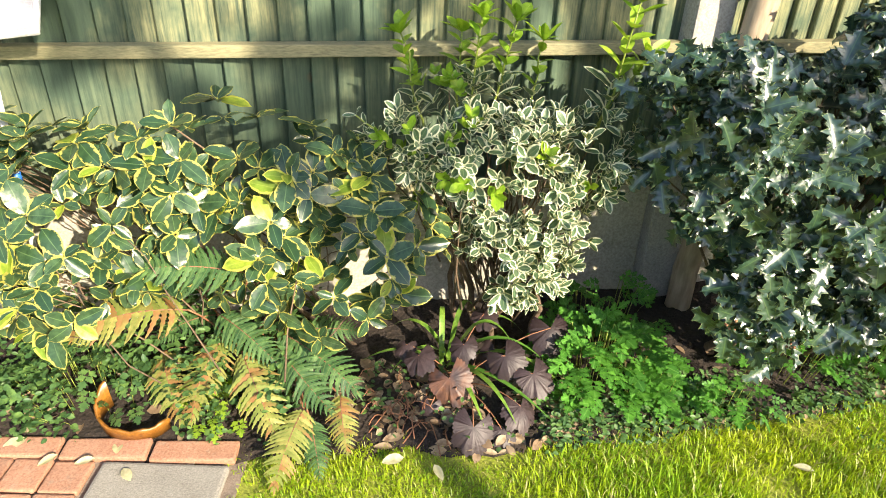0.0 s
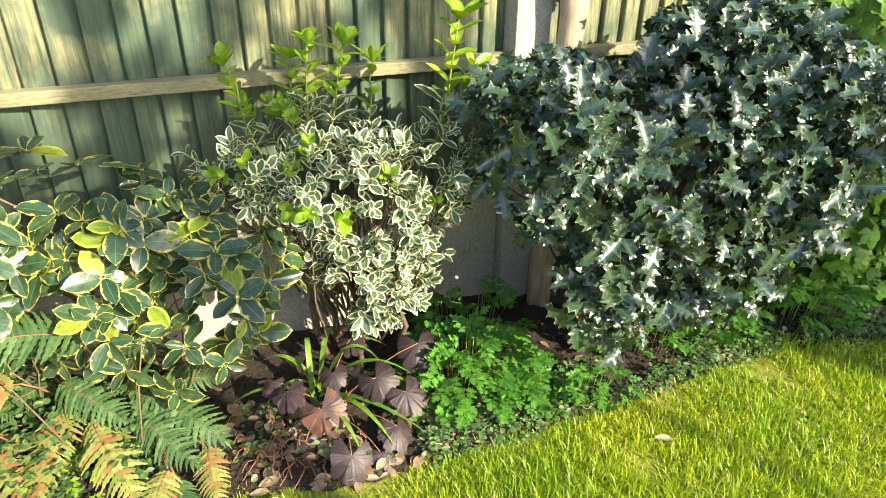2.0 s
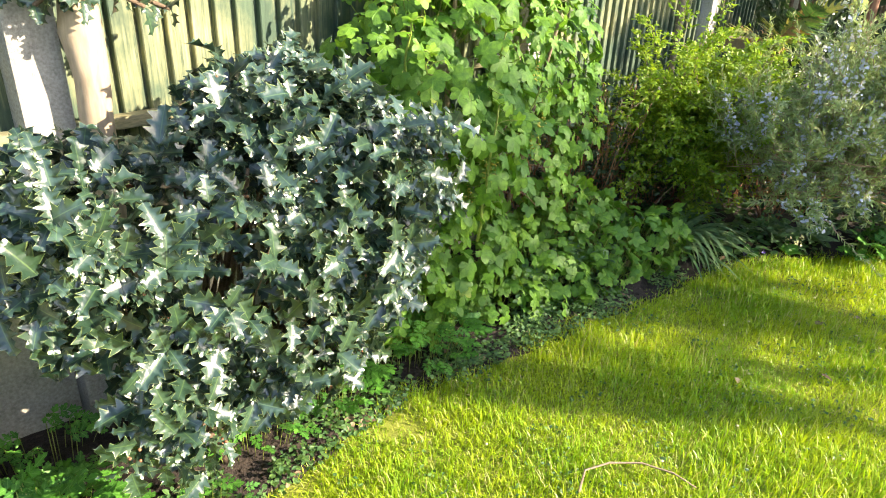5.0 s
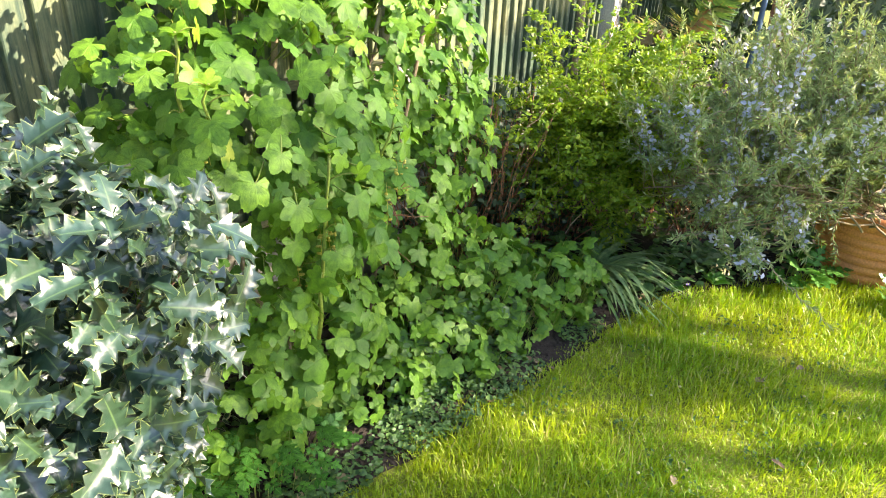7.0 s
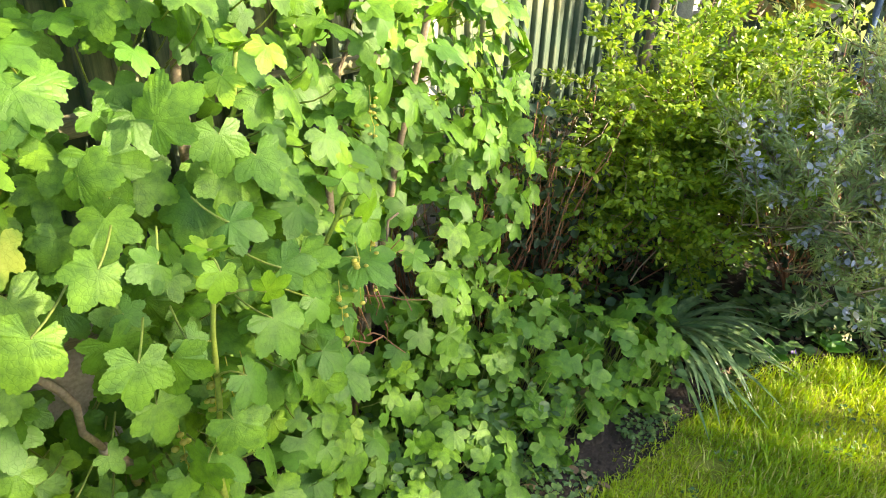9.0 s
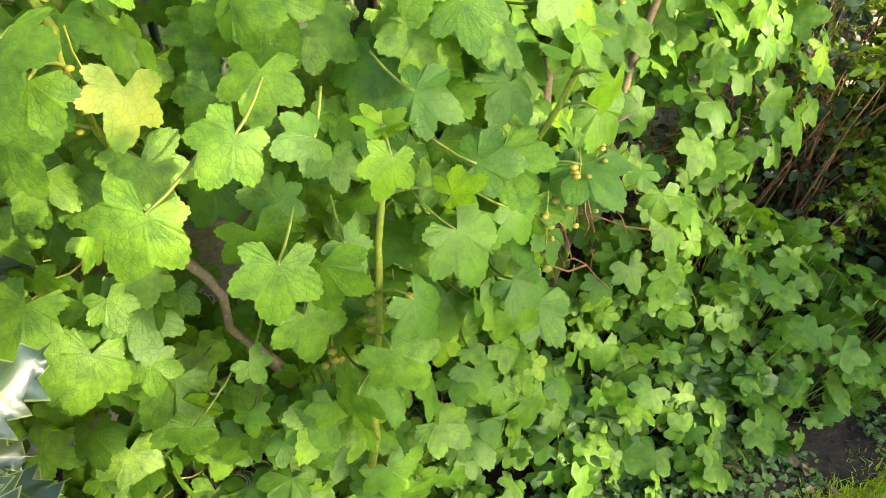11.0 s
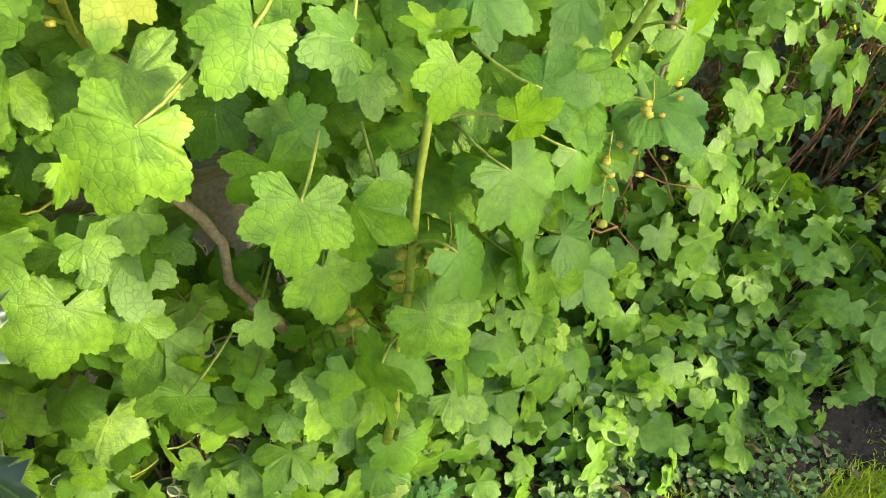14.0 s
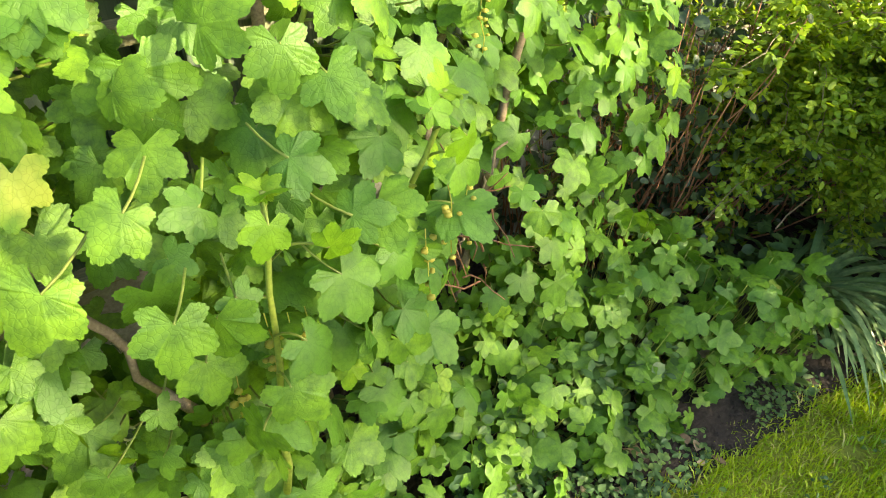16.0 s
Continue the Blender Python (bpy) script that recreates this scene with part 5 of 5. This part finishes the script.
def rosemary():
    e = thing("rosemary_bush", (4.45, 1.0, 0.36), "rosemary with grey-green needles and pale blue flowers in a pot", "shrub")
    needles, fl, tw = [], [], []

    def plume(root, end, sag, dense):
        """A stem clothed in needles that point along it."""
        line = bend(root, end, sag, 13, 0.006)
        tw.append(tube(line, np.linspace(0.0028, 0.0008, 13), 4))
        for k in range(2, 13):
            ax = unit(line[k] - line[k - 1])
            for q in range(dense):
                r = unit(np.cross(ax, rng.normal(0, 1, 3)))
                p = line[k - 1] + (line[k] - line[k - 1]) * rng.random()
                needles.append((p, frame_of(r * 0.62 + ax * 0.85, rng.normal(0, 1, 3)), rng.uniform(0.020, 0.034)))
        return line

    for i in range(210):
        foot = np.array([4.42, 1.04, 0.40]) + rng.normal(0, 1, 3) * np.array([0.12, 0.1, 0.03])
        out = rng.uniform(0, 0.85)
        knee = foot + np.array([-out, 0.5 * out + rng.normal(0, 0.13), rng.uniform(0.02, 0.26)])
        tw.append(tube(bend(foot, knee, 0.03, 8, 0.01), np.linspace(0.005, 0.0025, 8), 5))
        high = rng.uniform(0.34, 0.80) * (1 - 0.6 * out)
        end = knee + np.array([rng.normal(0.02, 0.16), rng.normal(0.0, 0.14), high])
        if rng.random() < 0.35:
            end = knee + np.array([rng.normal(-0.10, 0.12), rng.normal(-0.04, 0.12), rng.uniform(-0.16, 0.2)])
        end[2] = max(end[2], 0.44)
        line = plume(knee, end, 0.03, 18)
        for k in (3, 5, 7, 8, 10):
            ax = unit(line[k] - line[k - 1])
            plume(line[k], line[k] + (ax * 0.8 + rng.normal(0, 0.42, 3)) * rng.uniform(0.08, 0.2), 0.0, 6)
        if end[0] < 3.70 or rng.random() < 0.33:
            for k in range(6, 13):
                for q in range(int(rng.integers(5, 11))):
                    fl.append((line[k] + rng.normal(0, 0.011, 3), frame_of(rng.normal(0, 1, 3), rng.normal(0, 1, 3)), rng.uniform(0.014, 0.022)))
    v, f = join(tw)
    child("twigs", mesh_of("twigs", v, f, M_TWIG), e, kind="stuff")
    v, f, at = scatter(L_NEEDLE, needles)
    child("needles", mesh_of("needles", v, f, M_ROSEMARY, at), e, kind="stuff")
    v, f, at = scatter(L_SMALL, fl)
    child("flowers", mesh_of("flowers", v, f, M_FLOWER, at), e, "pale blue flowers", kind="stuff")


def lathe(profile, n=40, wob=0.0):
    vs, fs = [], []
    for i, (r, z) in enumerate(profile):
        for j in range(n):
            a = j / n * 2 * math.pi
            vs.append((r * math.cos(a), r * math.sin(a), z))
    for i in range(len(profile) - 1):
        for j in range(n):
            k = (j + 1) % n
            fs += [(i * n + j, i * n + k, (i + 1) * n + k), (i * n + j, (i + 1) * n + k, (i + 1) * n + j)]
    return np.array(vs), np.array(fs)


def terracotta_pot():
    e = thing("terracotta_pot", (4.55, 0.98, 0.0), "large ribbed terracotta pot holding the rosemary", "plant pot")
    prof = [(0.0, 0.0), (0.17, 0.0), (0.175, 0.01)]
    for i in range(6):
        z = 0.03 + i * 0.045
        prof += [(0.185 + i * 0.012, z), (0.194 + i * 0.012, z + 0.012), (0.194 + i * 0.012, z + 0.028), (0.187 + i * 0.012, z + 0.040)]
    prof += [(0.262, 0.30), (0.285, 0.31), (0.29, 0.35), (0.28, 0.37), (0.262, 0.37), (0.25, 0.33)]
    v, f = lathe(prof)
    child("body", mesh_of("body", v, f, M_TERRA), e, m=Matrix.Translation(e.location))
    v, f = lathe([(0.0, 0.335), (0.15, 0.34), (0.252, 0.33)])
    child("compost", mesh_of("compost", v + rng.normal(0, 0.002, v.shape), f, M_SOIL), e, "dark potting soil", m=Matrix.Translation(e.location))


def flower_plant(name, x, y, label, mat, petals, size, high, leaves=7):
    e = thing(name, (x, y, 0.02), label, "flower")
    for k in range(leaves):
        a = k * 2.4
        p = np.array([x, y, 0.02])
        m = as_matrix(p, frame_of((math.cos(a), math.sin(a) - 0.3, 0.7), (-math.cos(a), -0.3, 0.8)), rng.uniform(0.06, 0.09))
        lf = L_SMALL[0]
        child("leaf", mesh_of("leaf", lf.v, lf.f, M_HERB, {"edge": lf.edge, "vein": lf.vein}), e, m=m)
    for k in range(petals):
        c = np.array([x + rng.normal(0, 0.03), y - 0.02 + rng.normal(0, 0.02), high + rng.normal(0, 0.012)])
        v, f, at = scatter([L_SMALL[1]], rosette(c, (rng.normal(0, 0.3), -0.7, 0.6), 5, size, 0.9, 0.1))
        bl = child("blossom", mesh_of("blossom", v, f, mat, at), e)


def big_weed(x, y, label):
    e = thing("broad_leaf_plant", (x, y, 0.02), label, "plant", "broad leaf plants")
    for k in range(8):
        a = k * 2.4 + x
        lf = oval_leaf(0.3, 0.2, 0.35, 1.0, 0.01)
        m = as_matrix(np.array([x, y, 0.03]), frame_of((math.cos(a), math.sin(a) - 0.4, 0.8), (-math.cos(a), -0.3, 0.9)), rng.uniform(0.14, 0.22))
        child("leaf", mesh_of("leaf", lf.v, lf.f, M_STRAP, {"edge": lf.edge, "vein": lf.vein}), e, m=m)


arching_shrub()
terracotta_pot()
rosemary()
flower_plant("violet_primrose", 3.66, 1.50, "small violet primrose at the lawn's edge", M_VIOLET, 4, 0.014, 0.06)
flower_plant("cream_primrose", 3.86, 1.40, "pale cream primrose at the lawn's edge", M_CREAM, 7, 0.014, 0.10)
big_weed(3.95, 1.52, "broad leaves under the rosemary")
big_weed(4.10, 1.42, "broad leaves beside the terracotta pot")
big_weed(3.62, 1.66, "broad leaves under the yellow-green shrub")
herb_clump((4.18, 1.10, 0), 0.16, 0.12, 0.14, 40, "cut green leaves at the foot of the pot", 0.05, None, 30)
herb_clump((4.40, 0.76, 0), 0.18, 0.1, 0.12, 40, "cut green leaves before the pot", 0.05, None, 30)

# tall dark evergreens and a tree fern behind
def evergreen(x, y, h, r, n, label):
    e = thing("evergreen_bush", (x, y, 0.0), label, "shrub", "dark bushes behind")
    blobs = [(x, y, h * 0.45, r, r, h * 0.45), (x + r * 0.4, y, h * 0.7, r * 0.7, r * 0.7, h * 0.28), (x - r * 0.4, y - 0.1, h * 0.65, r * 0.6, r * 0.6, h * 0.3)]
    poses = []
    for p, d, rr in on_blobs(blobs, n, (-0.7, -0.7, 0.2), -0.4, 0.2):
        poses += rosette(p, d + rng.normal(0, 0.3, 3), 4, 0.06)
    v, f, at = scatter(L_SMALL, poses)
    child("foliage", mesh_of("foliage", v, f, M_HEDGE, at), e, kind="stuff")
    for k in range(4):
        v, f = tube(bend((x + rng.normal(0, 0.06), y, 0), (x + rng.normal(0, r * 0.5), y + rng.normal(0, r * 0.3), h * 0.8), 0.0, 7, 0.02), np.linspace(0.03, 0.01, 7), 6)
        child("trunk", mesh_of("trunk", v, f, M_BARK), e)


evergreen(5.75, 2.55, 1.9, 0.36, 320, "dark evergreen bush beside the tall fern")
evergreen(7.0, 2.3, 2.2, 0.6, 420, "dark evergreen bush against the fence")
evergreen(7.4, 1.5, 2.3, 0.7, 420, "dark evergreen bush in the garden's corner")
evergreen(7.6, 0.4, 2.0, 0.7, 380, "dark evergreen bush beyond the pot")

for (x, y), r, h, mat, name, label in (((4.50, 2.677), 0.022, 1.7, M_OLDWOOD, "wooden_stake", "weathered wooden stake before the fence"), ((6.15, 2.28), 0.022, 1.6, M_BLUEGREY, "blue_pole", "blue-grey painted pole standing in the bed"), ((6.3, 2.235), 0.04, 2.2, M_REDBARK, "tree_trunk", "slim reddish tree trunk")):
    e = thing(name, (x, y, 0), label, "post" if "trunk" not in name else "tree")
    v, f = tube(bend((x, y, -0.02), (x + 0.02, y, h), 0.0, 10, 0.004), np.linspace(r, r * 0.85, 10), 10, 0.05)
    child("shaft" if "trunk" not in name else "trunk", mesh_of("shaft", v, f, mat), e)

e = thing("bird_table", (5.15, 2.595, 0.0), "small weathered wooden bird table among the shrubs", "bird table")
v, f = tube([(5.15, 2.595, 0), (5.15, 2.595, 0.8)], 0.025, 8)
child("post", mesh_of("post", v, f, M_OLDWOOD), e)
b = bmesh.new()
box(b, (5.05, 2.495, 0.8), (5.25, 2.695, 0.87), 0.01)
part("tray", b, M_OLDWOOD, e)

def tree_fern():
    e = thing("tall_fern", (5.25, 2.40, 0.3), "tall fern with drooping pale fronds", "fern")
    v, f = tube([(5.25, 2.40, 0.0), (5.25, 2.40, 0.75)], [0.05, 0.035], 8)
    child("stem", mesh_of("stem", v, f, M_BARK), e)
    for k in range(7):
        a = k * 0.9 - 3.0
        frond(e, (5.25, 2.40, 0.75), (5.25 + math.cos(a) * 0.45, 2.40 + math.sin(a) * 0.4, 0.95 + 0.2 * math.sin(k)), M_FERN if k % 2 else M_FERN_OLD, "", 0.25, 0.5)


tree_fern()

# the peeled trunk by the concrete post, with a few sprigs of holly at its top and an added crown out of view
def peeled_tree():
    e = thing("peeled_trunk", (0.87, 2.0, 0.0), "bare tan tree trunk beside the concrete post", "tree")
    v, f = tube(bend((0.86, 2.0, -0.02), (0.885, 1.99, 1.28), 0.0, 14, 0.003), [0.046, 0.044, 0.042, 0.041, 0.04, 0.04, 0.04, 0.04, 0.039, 0.039, 0.039, 0.042, 0.05, 0.045], 14, 0.04)
    child("trunk", mesh_of("trunk", v, f, M_TANTRUNK), e)
    poses = []
    for p, ax in (((0.78, 1.93, 1.26), (-0.7, -0.5, -0.3)), ((0.88, 1.92, 1.27), (0.1, -0.9, -0.1)), ((1.02, 1.93, 1.25), (0.8, -0.4, -0.4)), ((1.09, 1.96, 1.24), (0.8, -0.3, -0.5)), ((0.74, 1.95, 1.30), (-0.9, -0.3, 0.1)), ((0.9, 2.0, 1.38), (0, -0.2, 1))):
        poses += spray(np.array(p), unit(ax), 7, 0.06, 0.09)
        v, f = tube(bend((0.885, 1.99, 1.27), p, 0.02, 5), np.linspace(0.012, 0.005, 5), 6)
        child("branch", mesh_of("branch", v, f, M_BARK), e)
    # unseen holly crown, added to throw shade on the fence beside the post
    for p, d, r in on_blobs([(0.86, 1.80, 1.66, 0.40, 0.26, 0.30)], 130, (0, 0, 1), -1.5, 0.3):
        poses += spray(p, unit(d + np.array([0, 0, 0.3])), 5, 0.075, 0.06)
    foliage(e, L_HOLLY, poses, M_HOLLY, 60, key=lambda p: p[0][2])


peeled_tree()

# ---- the paved corner and the solar lamp ----
def pavers():
    e = thing("brick_edging", (-0.9, 1.2, 0.0), "old orange-red brick edging laid flat round a stone slab", "paving")
    b = bmesh.new()
    box(b, (-1.9, 0.55, -0.05), (-0.50, 1.285, 0.004))
    part("bedding", b, M_MORTAR, e, "sandy joints")
    b = bmesh.new()
    box(b, (-0.112, -0.033, 0), (0.112, 0.033, 0.022), 0.006)
    edge_mesh = bpy.data.meshes.new("brick")
    b.to_mesh(edge_mesh), b.free()
    edge_mesh.materials.append(M_BRICK)
    b = bmesh.new()
    box(b, (-0.05, -0.05, 0), (0.05, 0.05, 0.018), 0.006)
    half_mesh = bpy.data.meshes.new("brick")
    b.to_mesh(half_mesh), b.free()
    half_mesh.materials.append(M_BRICK)
    for i in range(6):
        child("brick", edge_mesh, e, m=pose(-0.64 - i * 0.236, 1.242 - 0.004 * i + rng.normal(0, 0.002), 0.004, rng.normal(0, 0.8), rng.normal(0, 0.8), 2 + rng.normal(0, 0.6)))
    for r in range(4):
        for i in range(6):
            child("brick", half_mesh, e, m=pose(-0.935 - i * 0.107, 1.145 - r * 0.107 + rng.normal(0, 0.002), 0.004, rng.normal(0, 0.8), rng.normal(0, 0.8), 1 + rng.normal(0, 1)))
    b = bmesh.new()
    box(b, (-0.865, 0.62, 0.0), (-0.535, 1.198, 0.022), 0.01)
    part("slab", b, M_SLAB, e, "grey exposed-aggregate stone slab")


def broken_pot():
    e = thing("broken_pot", (-0.80, 1.34, 0.02), "broken glazed orange-brown pot rim lying in the bed", "plant pot")
    n, vs, fs = 22, [], []
    for j in range(n):
        a = math.pi * (0.85 + 1.05 * j / (n - 1))
        ragged = 0.004 * math.sin(j * 1.7) + 0.05 * max(0.0, 1 - j / 6)
        for r, z in ((0.100, 0.0), (0.104, 0.035 + ragged * 0.5), (0.106, 0.05 + ragged), (0.097, 0.05 + ragged), (0.094, 0.0)):
            vs.append((r * math.cos(a), r * math.sin(a) * 0.8, z))
    for j in range(n - 1):
        for k in range(5):
            a, b2 = j * 5 + k, j * 5 + (k + 1) % 5
            fs += [(a, a + 5, b2 + 5), (a, b2 + 5, b2)]
    child("rim", mesh_of("rim", np.array(vs), np.array(fs), M_OLDPOT), e, m=pose(-0.83, 1.345, 0.03, 8, 4, 0))


def solar_lamp():
    e = thing("solar_panel_light", (-0.93, 1.55, 0.0), "small white solar panel on a thin pole with cables", "solar panel")
    a, b0 = np.array([-1.20, 1.62, 0.02]), np.array([-1.125, 1.62, 1.0])
    v, f = tube(bend(a, b0, 0.0, 6), 0.0085, 12)
    child("pole", mesh_of("pole", v, f, M_STEEL), e, "thin pale metal pole")
    m = pose(-1.135, 1.66, 1.055, 38, -6, 12) @ Matrix.Scale(0.95, 4)
    for lo, hi, mat, nm in (((-0.14, -0.10, -0.008), (0.14, 0.10, 0.006), M_WHITE, "frame"), ((-0.128, -0.088, 0.007), (0.128, 0.088, 0.009), M_CELLS, "cell_sheet")):
        b = bmesh.new()
        box(b, lo, hi, 0.004 if nm == "frame" else 0.0)
        bmesh.ops.transform(b, matrix=m, verts=b.verts)
        part(nm, b, mat, e, "white frame" if nm == "frame" else "pale solar cells")
    for k in range(2):
        c = bend(b0 + np.array([-0.01, -0.012, -0.02]), a + np.array([-0.01, -0.014, 0.12]), 0.02, 14, 0.006, lift=(-0.6, 0, 0))
        v, f = tube(c, 0.0028, 6)
        child("cable", mesh_of("cable", v, f, M_BLACK), e, "thin black cable")
    for z in (0.62, 0.95):
        p = a + (b0 - a) * z / 1.0
        v, f = tube([p - (0, 0, 0.012), p + (0, 0, 0.012)], 0.0125, 10)
        child("clip", mesh_of("clip", v, f, M_BLUE if z > 0.9 or z < 0.7 else M_WHITE), e, "blue cable clip")


pavers()
broken_pot()
solar_lamp()

# fallen leaves and a stick on the lawn
def fallen(x, y, size, mat, label):
    lf = L_EUON[int(rng.integers(3))]
    e = new("fallen_leaf", mesh_of("fallen_leaf", lf.v, lf.f, mat, {"edge": lf.edge, "vein": lf.vein}))
    a = rng.uniform(0, 6.28)
    e.matrix_world = as_matrix(np.array([x, y, 0.026]), frame_of((math.cos(a), math.sin(a), 0.1), (0.1, -0.2, 1)), size)
    tagged(e, label, "leaf", "fallen leaves")


for x, y, s in ((-0.14, 1.22, 0.06), (0.02, 1.17, 0.05), (0.96, 1.26, 0.05), (0.26, 1.42, 0.04), (-0.02, 1.42, 0.06), (2.9, 0.75, 0.045), (3.3, 0.95, 0.05), (2.6, 0.95, 0.04), (3.45, 0.9, 0.04), (2.66, 1.62, 0.06)):
    fallen(x, y, s, M_PALELEAF if x < 1 else M_DEADLEAF, "pale fallen leaf lying on the grass" if x < 1 else "brown dry leaf lying on the grass")
for x, y, s in ((-1.02, 1.17, 0.05), (-0.93, 1.18, 0.05), (-0.84, 1.22, 0.045), (-0.80, 1.17, 0.05), (-1.1, 1.26, 0.06)):
    fallen(x, y, s, M_PALELEAF, "pale dry leaf lying on the bricks")
v, f = tube(np.array([(1.73, 0.94, 0.03), (1.80, 0.98, 0.042), (1.88, 0.955, 0.045), (1.96, 0.90, 0.042), (2.01, 0.82, 0.035), (2.02, 0.75, 0.03)]), np.linspace(0.004, 0.0025, 6), 6, 0.1)
tagged(new("fallen_stick", mesh_of("fallen_stick", v, f, M_TWIG)), "thin bent stick lying on the lawn", "stick")
daisies = [(CRUMB_V * np.array([0.006, 0.006, 0.003]) + (rng.uniform(1.6, 4.2), rng.uniform(0.4, 1.25), 0.045), CRUMB_F) for _ in range(26)]
v, f = join(daisies)
tagged(new("lawn_daisies", mesh_of("lawn_daisies", v, f, M_CREAM)), "tiny closed daisies dotted over the lawn", "flowers", kind="stuff")


# ---- unseen trees added behind the path, only to cast shade on the garden ----
def shade_tree(x, y, crown, r, n, label, size=0.09, fine=False, tall=0.8, girth=0.08):
    e = thing("unseen_shade_tree", (x, y, 0), label, "tree", "garden trees")
    v, f = tube(bend((x, y, -0.05), (x, y, crown), 0.0, 9, 0.02), np.linspace(girth, girth * 0.4, 9), 9, 0.05)
    child("trunk", mesh_of("trunk", v, f, M_BARK), e)
    for k in range(9):
        d = unit(np.append(rng.normal(0, 1, 2), 0.5))
        v, f = tube(bend((x, y, crown * 0.75), np.array([x, y, crown]) + d * r * 0.85, 0.05, 7, 0.03), np.linspace(0.04, 0.01, 7), 6)
        child("limb", mesh_of("limb", v, f, M_BARK), e)
    poses = []
    for _ in range(n):
        d = unit(rng.normal(0, 1, 3))
        c = np.array([x, y, crown]) + d * np.array([r, r, r * tall]) * rng.random() ** 0.4
        if not fine and noise.noise(tuple(c * (1.1 / r))) < -0.12:
            continue
        poses += rosette(c, rng.normal(0, 1, 3), 5, size)
    v, f, at = scatter([strip_leaf(4, 0.55)] if fine else L_SMALL, poses)
    child("crown", mesh_of("crown", v, f, M_HEDGE, at), e, kind="stuff")


# each crown is set on the sun's line to the place it darkens
shade_tree(7.53, -5.54, 5.33, 0.68, 800, "unseen light-leaved tree added to shade the currant", 0.05, True, 0.82)
shade_tree(8.10, -5.09, 5.00, 0.62, 500, "unseen light-leaved tree added to shade the low leaves", 0.05, True, 1.2)
shade_tree(7.98, -5.18, 4.20, 0.8, 310, "unseen thin-crowned tree added to shade the lawn", 0.05, True, 0.6)
shade_tree(4.38, -2.92, 4.92, 0.30, 210, "unseen narrow dense tree added to shade the fence by the post", 0.09, True, 2.3, 0.025)
shade_tree(3.71, -3.45, 4.62, 0.75, 230, "unseen open-crowned tree added to dapple the upper fence")
shade_tree(7.3, -0.8, 3.75, 0.75, 800, "unseen dense tree added to shade the far fence")
